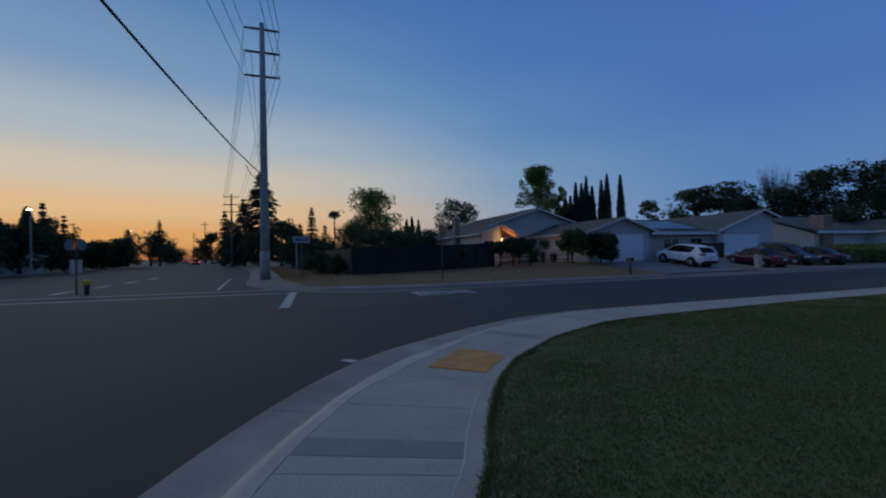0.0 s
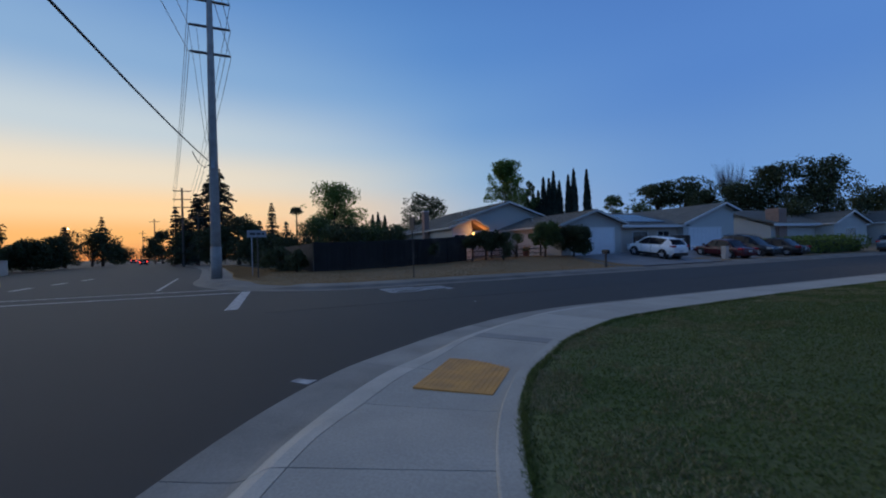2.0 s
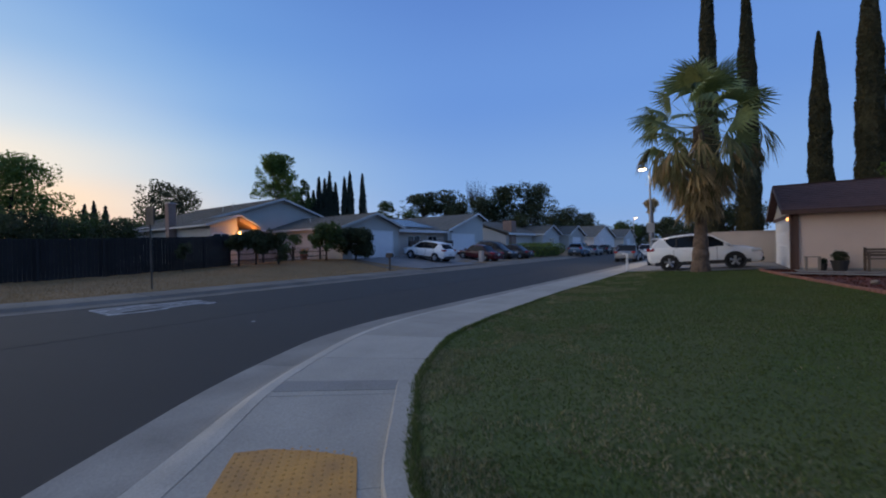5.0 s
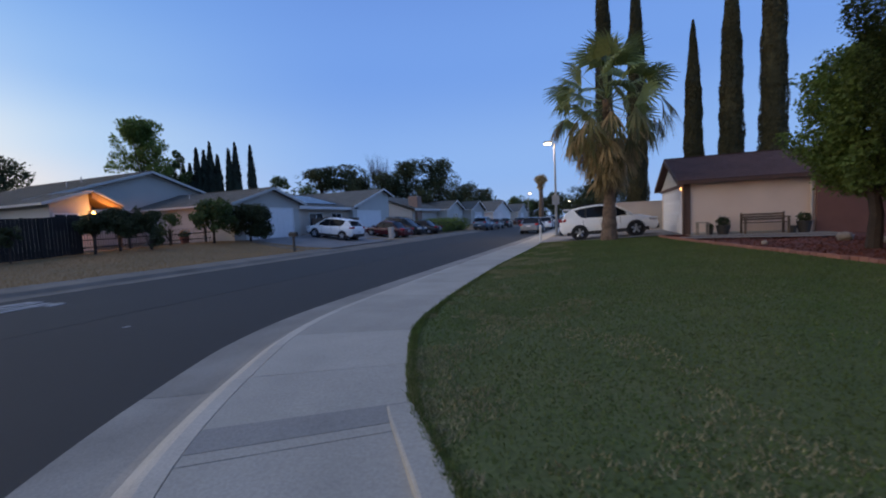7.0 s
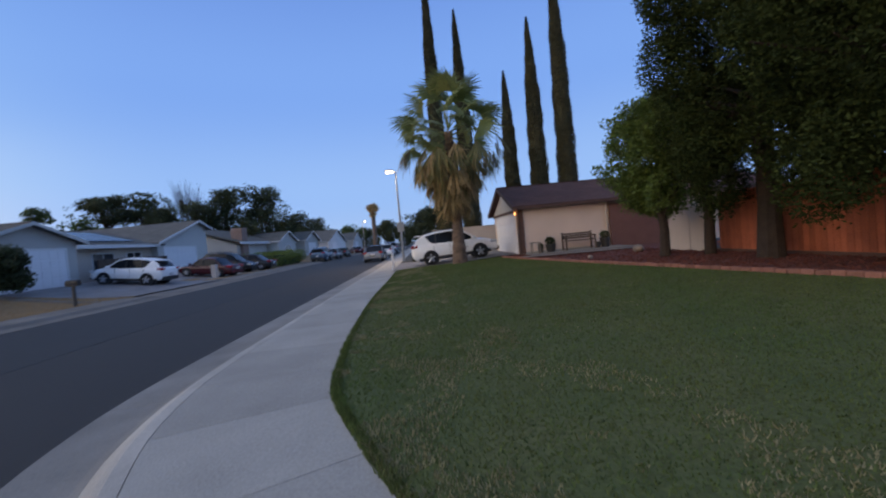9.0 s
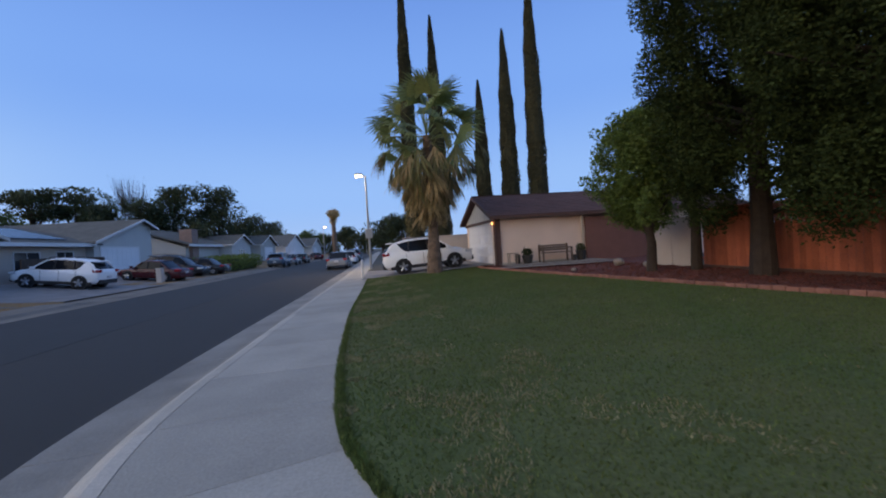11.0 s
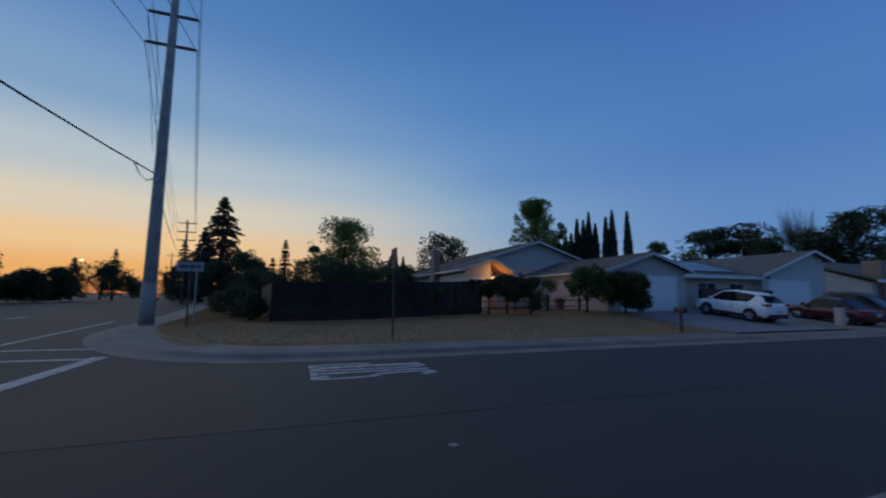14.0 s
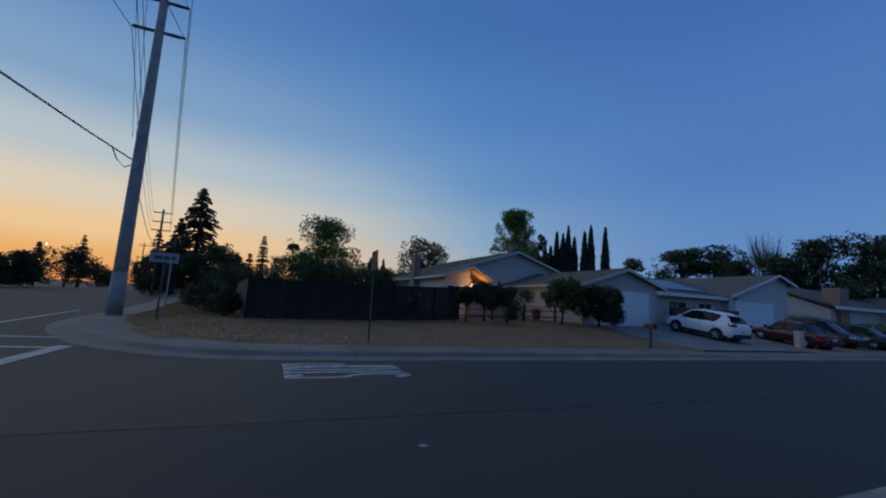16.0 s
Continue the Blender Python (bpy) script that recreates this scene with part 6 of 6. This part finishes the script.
far_tree(93.0, 3.4, 44, 3.0, "dark shrub tree beyond the fence corner", M["leaf_dark"], leaves=3500, leaf=0.28, seed=134, low=0.04)
far_tree(95.6, 3.6, 56, 3.2, "dark shrub tree beyond the fence corner", M["leaf_dark"], leaves=3500, leaf=0.3, seed=135, low=0.04)
far_tree(98.6, 4.0, 70, 4.2, "dark shrub tree under the redwood", M["leaf_dark"], leaves=4000, leaf=0.36, seed=136, low=0.03)
far_tree(101.6, 3.4, 84, 4.0, "dark shrub tree beside the road", M["leaf_dark"], leaves=3500, leaf=0.4, seed=137, low=0.03)
far_tree(70.2, 9.0, 62, 4.0, "dark leafy tree behind the chimney", M["leaf_dark"], leaves=5500, leaf=0.4, seed=15, low=0.25, puffs=18)
far_tree(56.9, 13.6, 63, 3.9, "tall leafy tree behind the grey house", M["leaf_light"], leaves=7500, leaf=0.4, seed=16, low=0.22, puffs=22)
far_tree(53.6, 10.2, 64, 1.7, "slim leafy tree behind the grey house", M["leaf"], leaves=2500, leaf=0.36, seed=17, low=0.25)
for yaw, el in ((53.0, 8.3), (52.3, 8.6), (51.5, 10.5), (50.7, 10.3), (50.0, 11.3), (49.2, 9.8), (47.9, 10.6), (47.1, 11.4), (45.3, 11.1)):
    far_tree(yaw, el, 66, 0.85, "slender dark cypress behind the grey house", None, "cypress", leaves=1700, leaf=0.42, material="needle")
for k, (yaw, el) in enumerate(((77.4, 5.6), (76.6, 6.0), (75.6, 5.5))):
    far_tree(yaw, el, 92, 0.9, "small slender cypress far behind the fence", None, "cypress", leaves=700, leaf=0.45, material="needle")
far_tree(42.0, 6.9, 76, 2.6, "leafy tree behind the garage", M["leaf"], leaves=2500, leaf=0.42, seed=18, low=0.2)
far_tree(36.6, 8.3, 78, 4.6, "wide flat-topped tree behind the roofs", M["leaf_dark"], leaves=3200, leaf=0.42, seed=19, low=0.62, flat=0.5, puffs=16)
far_tree(33.4, 8.7, 80, 4.8, "wide flat-topped tree behind the roofs", M["leaf_dark"], leaves=3400, leaf=0.42, seed=20, low=0.55, flat=0.5, puffs=16)
far_tree(38.6, 5.9, 74, 3.4, "dense green tree behind the roofs", M["leaf"], leaves=3500, leaf=0.42, seed=21, low=0.15)
far_tree(30.6, 7.0, 72, 4.4, "dense dark tree behind the solar roof", M["leaf_dark"], leaves=4500, leaf=0.42, seed=22, low=0.12)
far_tree(27.4, 7.4, 72, 4.2, "dense dark tree behind the garage wing", M["leaf_dark"], leaves=4500, leaf=0.42, seed=23, low=0.12)
far_tree(24.4, 8.9, 74, 4.6, "large dark tree beyond the parked cars", M["leaf_dark"], leaves=5500, leaf=0.42, seed=24, low=0.2, puffs=18)
far_tree(20.0, 9.0, 76, 5.0, "large dark tree beyond the parked cars", M["leaf_dark"], leaves=6000, leaf=0.42, seed=25, low=0.2, puffs=18)
far_tree(22.0, 5.0, 68, 4.0, "dark understorey tree beyond the cars", M["leaf_dark"], leaves=3500, leaf=0.42, seed=26, low=0.1)
far_tree(16.2, 5.5, 115, 7.0, "dark tree far along the street", M["leaf_dark"], leaves=4500, leaf=0.6, seed=27, low=0.12)
far_tree(13.6, 4.4, 125, 6.0, "dark tree far along the street", M["leaf_dark"], leaves=4000, leaf=0.6, seed=28, low=0.12)
far_tree(9.8, 2.9, 165, 7.5, "green tree at the far bend", M["leaf"], leaves=3500, leaf=0.8, seed=29, low=0.1)
far_tree(7.6, 2.4, 175, 7.0, "dark tree at the far bend", M["leaf_dark"], leaves=3000, leaf=0.8, seed=30, low=0.1)
far_tree(4.6, 3.2, 170, 6.5, "dark tree at the far end", M["leaf_dark"], leaves=3000, leaf=0.8, seed=31, low=0.1)
far_tree(2.0, 2.2, 160, 7.0, "dark tree at the far end", M["leaf_dark"], leaves=3000, leaf=0.8, seed=32, low=0.1)
far_tree(-0.5, 4.2, 78, 4.5, "brown-green tree beyond the palm", M["leaf_dark"], leaves=3500, leaf=0.45, seed=33, low=0.15)
far_tree(-4.0, 4.8, 70, 4.5, "brown-green tree beyond the palm", M["leaf_dark"], leaves=3500, leaf=0.45, seed=34, low=0.15)

# bare tree
bx, by, btop = seen_at(28.6, 10.2, 82)
bare = thing("bare_tree", "leafless grey-brown tree behind the roofs", "tree", at=(bx, by, 0.3))
bm = bmesh.new()
g2 = np.random.default_rng(41)
tube(bm, [(0, 0, -0.1), (0, 0, 6)], [0.25, 0.15], 7)
for k in range(54):
    a, r = g2.random() * 6.28, 0.6 + 2.6 * g2.random()
    zt = btop - 0.5 - g2.random() * 3.0
    mx, my = math.cos(a) * r * 0.45, math.sin(a) * r * 0.45
    tube(bm, [(0, 0, 5 + g2.random()), (mx, my, 8.5), (math.cos(a) * r, math.sin(a) * r, zt)], [0.045, 0.025, 0.008], 4)
    for _ in range(6):
        b = a + g2.normal() * 0.5
        tube(bm, [(mx, my, 8.5 + g2.random() * 2), (mx + math.cos(b) * 1.0, my + math.sin(b) * 1.0, zt - g2.random() * 1.6)], [0.015, 0.005], 3)
part("branch_frame", bm, M["bark"], bare)

# line of trees on the sunset side of the main road
for k, (yaw, el, dist, rad, kind) in enumerate(((130.5, 5.2, 62, 4.5, "l"), (128.2, 4.6, 66, 4.2, "l"), (126.0, 5.3, 70, 3.8, "l"), (124.3, 5.0, 74, 2.0, "c"), (123.0, 4.2, 72, 4.0, "l"), (122.0, 6.0, 78, 1.5, "y"), (120.7, 6.6, 80, 2.0, "c"), (119.8, 5.0, 84, 3.6, "l"), (118.6, 5.2, 88, 1.9, "c"), (116.0, 2.4, 92, 3.6, "l"), (113.6, 2.6, 100, 4.2, "l"), (112.3, 3.9, 108, 2.6, "c"), (110.0, 3.6, 112, 5.2, "l"), (109.0, 5.0, 116, 2.8, "c"), (107.4, 1.9, 150, 5.0, "l"), (106.3, 1.4, 200, 6.0, "l"), (132.5, 5.0, 60, 4.5, "l"), (103.9, 1.6, 190, 5.0, "l"), (103.2, 3.4, 130, 4.5, "l"), (101.6, 5.2, 110, 4.0, "l"))):
    far_tree(yaw, el, dist, rad, "dark tree in silhouette against the sunset", M["leaf_dark"], {"l": "leafy", "c": "conifer", "y": "cypress"}[kind], **({"seed": 60 + k, "low": 0.1, "leaves": 3000, "leaf": 0.5} if kind == "l" else {"seed": 60 + k, "leaves": 2200, "leaf": 0.5} if kind == "c" else {"leaves": 900, "leaf": 0.45, "material": "needle"}))
for k in range(9):
    far_tree(131 - k * 2.3, 1.7, 58 + k * 6, 3.6, "dark hedge-like shrubs beyond the main road", M["leaf_dark"], seed=90 + k, low=0.02, leaves=2500, leaf=0.4, trunk=0.1, name="shrub", category="shrub")
swall = thing("yard_wall", "pale low yard wall beyond the main road", "wall", at=(-66, -32.5, 0), rz=14)
part("wall", boxed(-3.5, 3.5, -0.1, 0.1, -0.1, 1.8), M["cream"], swall)
part("coping", boxed(-3.55, 3.55, -0.14, 0.14, 1.8, 1.88), M["cream"], swall)
sshed = thing("house", "dim grey house beyond the main road", "house")
gable_block(sshed, -70, -58, -48, -38, -0.1, -43, 4.2, 0.3, M["siding"], M["shingle"], M["siding_grey"])

# ---- garden before the grey house ----
broadleaf(-22.6, 18.6, lz(-22.6, 18.6), 3.35, 1.5, "small round tree before the grey house", M["leaf"], leaves=6500, leaf=0.15, seed=101, low=0.30, trunk=0.07, puffs=9)
broadleaf(-22.0, 20.9, lz(-22.0, 20.9), 3.1, 1.75, "small drooping round tree beside the garage", M["leaf_dark"], leaves=8500, leaf=0.15, seed=102, low=0.16, trunk=0.07, puffs=11)
broadleaf(-23.6, 13.8, lz(-23.6, 13.8), 2.95, 1.3, "dark bushy small tree before the porch", M["leaf_dark"], leaves=7500, leaf=0.13, seed=103, low=0.4, trunk=0.06, puffs=14)
broadleaf(-22.4, 14.6, lz(-22.4, 14.6), 2.7, 0.85, "dark upright shrub on the verge", M["leaf_dark"], leaves=4000, leaf=0.10, seed=104, low=0.02, trunk=0.05, puffs=12, name="shrub", category="shrub")
broadleaf(-23.3, 12.5, lz(-23.3, 12.5), 2.7, 0.8, "dark thin tree at the end of the dark fence", M["leaf_dark"], leaves=3500, leaf=0.12, seed=109, low=0.45, trunk=0.06, puffs=12)
broadleaf(-23.8, 16.6, lz(-23.8, 16.6), 2.7, 0.8, "thin airy shrub before the metal fence", M["leaf"], leaves=1300, leaf=0.10, seed=105, low=0.2, trunk=0.035, puffs=8, name="shrub", category="shrub")
broadleaf(-23.4, 9.4, lz(-23.4, 9.4), 2.1, 0.55, "thin sapling before the dark fence", M["leaf_dark"], leaves=900, leaf=0.10, seed=106, low=0.5, trunk=0.04, puffs=6, name="sapling", category="tree")
broadleaf(-25.0, 0.3, 0.2, 1.8, 0.8, "dark overgrown shrub at the fence corner", M["leaf_dark"], leaves=2600, leaf=0.13, seed=107, low=0.05, trunk=0.06, puffs=12, name="shrub", category="shrub")
broadleaf(-28.5, -0.6, 0.2, 2.2, 1.6, "dark overgrown shrub along the fence", M["leaf_dark"], leaves=4500, leaf=0.13, seed=108, low=0.05, trunk=0.06, puffs=12, name="shrub", category="shrub")
flower = thing("planter", "clay planter with orange flowers behind the metal fence", "planter", at=(-25.6, 18.9, lz(-25.6, 18.9)))
part("pot", tube(bmesh.new(), [(0, 0, 0), (0, 0, 0.4), (0, 0, 0.45)], [0.2, 0.3, 0.32], 12), M["brick"], flower)
crown(flower, in_blobs([(0, 0, 0.6, 0.35, 0.25)], 350), 0.09 * (0.6 + 0.8 * rng.random(350)), M["leaf"], name="leaves")
crown(flower, in_blobs([(0, 0.05, 0.75, 0.3, 0.15)], 70, 0.8), 0.09 * (0.6 + 0.8 * rng.random(70)), M["pad"], name="flowers")


def hedge(x0, x1, y0, y1, top, label, leaves=6000):
    h = thing("hedge", label, "hedge", at=((x0 + x1) / 2, (y0 + y1) / 2, lz((x0 + x1) / 2, (y0 + y1) / 2)))
    w, d, z = (x1 - x0) / 2, (y1 - y0) / 2, top - lz(x0, y0)
    blobs = [(px, py, pz, 0.75, 0.55) for px in np.linspace(-w + 0.6, w - 0.6, 3) for py in np.linspace(-d + 0.6, d - 0.6, 8) for pz in (0.45, z - 0.5)]
    part("stems", boxed(-w * 0.7, w * 0.7, -d * 0.9, d * 0.9, -0.05, z * 0.7), M["leaf_dark"], h)
    crown(h, in_blobs(blobs, leaves, 0.7), 0.2 * (0.6 + 0.8 * rng.random(leaves)), M["hedge"], name="leaves")


hedge(-20.8, -16.6, 43.2, 54.0, 2.15, "dense yellow-green hedge beside the street")

# ---- garden beside the lawn ----
def spray_tree(x, y, z, top, radius, label, leaves, seed, low=1.65, trunk=0.23, leaf=0.085):
    """A dense dark evergreen whose drooping sprays hang nearly to the ground."""
    g = np.random.default_rng(seed)
    t = thing("evergreen_tree", label, "tree", at=(x, y, z))
    h = top - z
    part("trunk", tube(bmesh.new(), [(0, 0, -0.1), (0.06, 0.03, 1.2), (0, 0.05, h * 0.5), (0, 0, h * 0.9)], [trunk * 1.3, trunk, trunk * 0.6, 0.04], 10), M["bark"], t)
    blobs, limbs = [], bmesh.new()
    for k in range(130):
        u = (k + g.random()) / 130
        zz = low + (h - low) * u
        reach = radius * min(1.0, 0.62 + 1.9 * u) * (1 - max(0.0, u - 0.55) ** 1.5 * 2.2)
        a, q = k * 2.4 + g.normal() * 0.3, 0.45 + 0.55 * g.random() ** 0.5
        rr = radius * (0.15 + 0.11 * g.random())
        b = (math.cos(a) * reach * q * 0.88, math.sin(a) * reach * q * 0.88, zz, rr, rr * 1.35)
        blobs.append(b)
        if k % 5 == 0:
            tube(limbs, [(0, 0, zz * 0.8), (b[0] * 0.5, b[1] * 0.5, zz * 0.92), (b[0], b[1], zz)], [trunk * 0.35, trunk * 0.2, 0.02], 5)
    part("branch_frame", limbs, M["bark"], t)
    crown(t, in_blobs(blobs, leaves, 0.78), leaf * (0.6 + 0.8 * g.random(leaves)), M["evergreen"], 2.4, 0.3)
    return t


spray_tree(7.0, 9.8, 0.36, 12.0, 2.7, "large dark evergreen tree before the red fence", 210000, 201)
spray_tree(7.2, 7.0, 0.36, 12.5, 2.9, "large dark evergreen tree before the red fence", 230000, 202)
spray_tree(7.2, 3.9, 0.36, 11.5, 2.9, "large dark evergreen tree before the red fence", 60000, 203)
spray_tree(11.2, 8.6, 0.36, 13.0, 3.4, "tall dark evergreen tree behind the red fence", 35000, 204, leaf=0.24)
broadleaf(6.1, 12.6, 0.36, 5.3, 1.9, "small leafy tree at the bed corner", M["leaf_light"], leaves=45000, leaf=0.09, seed=205, low=0.28, trunk=0.13, puffs=18)
broadleaf(7.1, 12.0, 0.36, 5.6, 1.6, "dark leafy tree beside the pale fence", M["leaf_dark"], leaves=30000, leaf=0.09, seed=206, low=0.42, trunk=0.13, puffs=18)

for x, top, r in ((0.55, 22.0, 0.68), (2.6, 18.5, 0.72), (5.95, 13.7, 0.66), (8.05, 17.6, 0.78), (10.25, 22.5, 0.82)):
    cypress_tree(x, 31.2, 0.4, top, r, "tall narrow cypress behind the tan house", leaves=24000, leaf=0.14)

bench = thing("bench", "weathered wooden garden bench against the tan wall", "bench", at=(6.15, 19.55, 0.43))
for k in range(4):
    part("seat_slat", boxed(-0.72, 0.72, -0.28 + k * 0.13, -0.17 + k * 0.13, 0.42, 0.45, bevel=0.005), M["wood"], bench)
for k in range(3):
    part("back_slat", boxed(-0.72, 0.72, 0.25, 0.28, 0.52 + k * 0.1, 0.6 + k * 0.1, bevel=0.005), M["wood"], bench)
for x in (-0.7, 0.7):
    part("leg", boxed(x - 0.035, x + 0.035, -0.28, -0.22, 0, 0.62, bevel=0.005), M["wood"], bench)
    part("leg", boxed(x - 0.035, x + 0.035, 0.22, 0.28, 0, 0.84, bevel=0.005), M["wood"], bench)
    part("armrest", boxed(x - 0.04, x + 0.04, -0.3, 0.28, 0.62, 0.66, bevel=0.005), M["wood"], bench)

patio = [(3.5, 18.5), (8.2, 18.0), (8.3, 20.1), (3.5, 20.1)]
flat("side_yard", [(7.8, 14.9), (11.3, 14.9), (11.3, 20.0), (7.8, 20.0)], 0.37, M["mulch"], "bare mulch yard before the brick-red wall", "planting bed")
flat("patio", patio, 0.43, M["stone"], "narrow concrete strip under the bench", "patio")
flat("path_strip", [(2.6, 18.6), (3.4, 17.6), (6.8, 17.2), (8.0, 17.4), (8.1, 17.9), (3.5, 18.4)], 0.415, M["stone"], "pale curved paving strip by the bed", "path")


def pot(x, y, r, h, label, plant=True):
    p = thing("plant_pot", label, "plant pot", at=(x, y, 0.43))
    part("pot", tube(bmesh.new(), [(0, 0, 0), (0, 0, h * 0.9), (0, 0, h)], [r * 0.7, r, r * 1.05], 14), M["pot"], p)
    if plant:
        crown(p, in_blobs([(0, 0, h + r * 0.6, r * 0.9, r * 0.8)], 500), 0.07 * (0.6 + 0.8 * rng.random(500)), M["leaf_dark"], name="leaves")


pot(4.75, 19.5, 0.26, 0.38, "wide dark pot with a low plant by the wall")
pot(4.3, 19.6, 0.14, 0.25, "small dark pot by the wall")
pot(7.4, 19.5, 0.24, 0.45, "dark pot with a dry plant by the wall")
pot(7.0, 19.4, 0.15, 0.28, "small dark pot beside the bench", False)
table = thing("side_table", "small pale garden table by the wall", "table", at=(4.0, 19.4, 0.43))
part("top", boxed(-0.22, 0.22, -0.18, 0.18, 0.5, 0.53, bevel=0.006), M["stone"], table)
for x in (-0.18, 0.18):
    for y in (-0.14, 0.14):
        part("leg", boxed(x - 0.02, x + 0.02, y - 0.02, y + 0.02, 0, 0.5), M["stone"], table)


def boulder(x, y, r, label):
    bm = bmesh.new()
    bmesh.ops.create_icosphere(bm, subdivisions=3, radius=r)
    for v in bm.verts:
        v.co *= 1 + 0.22 * noise.noise(v.co * (2.2 / r) + Vector((x, y, 0)))
        v.co.z *= 0.75
    ob = link_mesh("boulder", bm, M["stone"], smooth=True)
    ob.location = (x, y, 0.36 + r * 0.55)
    return tagged(ob, label, "boulder")


boulder(6.9, 15.6, 0.2, "pale round garden boulder in the mulch")
boulder(7.1, 14.2, 0.15, "small pale stone in the mulch")
boulder(4.6, 14.6, 0.09, "small stone at the bed edge")


def edging():
    e = thing("bed_edging", "low edging of weathered red bricks round the bed", "edging", kind="structure")
    me = bpy.data.meshes.new("brick")
    bm = boxed(-0.10, 0.10, -0.05, 0.05, -0.05, 0.05, bevel=0.008)
    bm.to_mesh(me)
    bm.free()
    me.materials.append(M["brick"])
    line = Line([tuple(p) for p in BED_EDGE[::4]])
    s0 = line.near(9, 2.0)
    for k, s in enumerate(np.arange(s0, line.s[-1] - 0.3, 0.212)):
        p, q = line.at(s), line.at(s + 0.1)
        j = np.argmin(np.hypot(BED_EDGE[:, 0] - p[0], BED_EDGE[:, 1] - p[1]))
        ob = link_data("brick", me, None, e)
        ob.matrix_basis = pose(p[0], p[1], lawn_z(j / (N - 1), 1) + 0.035 + rng.uniform(-0.012, 0.012), rng.uniform(-4, 4), rng.uniform(-3, 3), math.degrees(math.atan2(q[1] - p[1], q[0] - p[0])) + rng.uniform(-4, 4))


LATE.append(edging)


def chips():
    """Loose bark chips on the bed."""
    g = np.array(BED_ROWS)
    n = 16000
    u, v = rng.random(n) * (g.shape[1] - 1), rng.random(n) * (g.shape[0] - 1)
    iu, iv = u.astype(int), v.astype(int)
    fu, fv = (u - iu)[:, None], (v - iv)[:, None]
    c = g[iv, iu] * (1 - fu) * (1 - fv) + g[iv, iu + 1] * fu * (1 - fv) + g[iv + 1, iu] * (1 - fu) * fv + g[iv + 1, iu + 1] * fu * fv
    c[:, 2] += 0.012
    vv, _ = quads(c, 0.07 * (0.5 + rng.random(n)), 2.0)
    tagged(link_data("bark_chips", soup("bark_chips", vv, 4, M["mulch"])), "loose red bark chips", "mulch", kind="stuff")


LATE.append(chips)


def verge_grass():
    g = np.array(rows_verge)
    return blades("dry_grass", g.tolist(), 120000, 0.045, M["parched"], "parched straw-coloured grass", spread=0.008)


LATE.append(verge_grass)

for build in LATE:
    build()
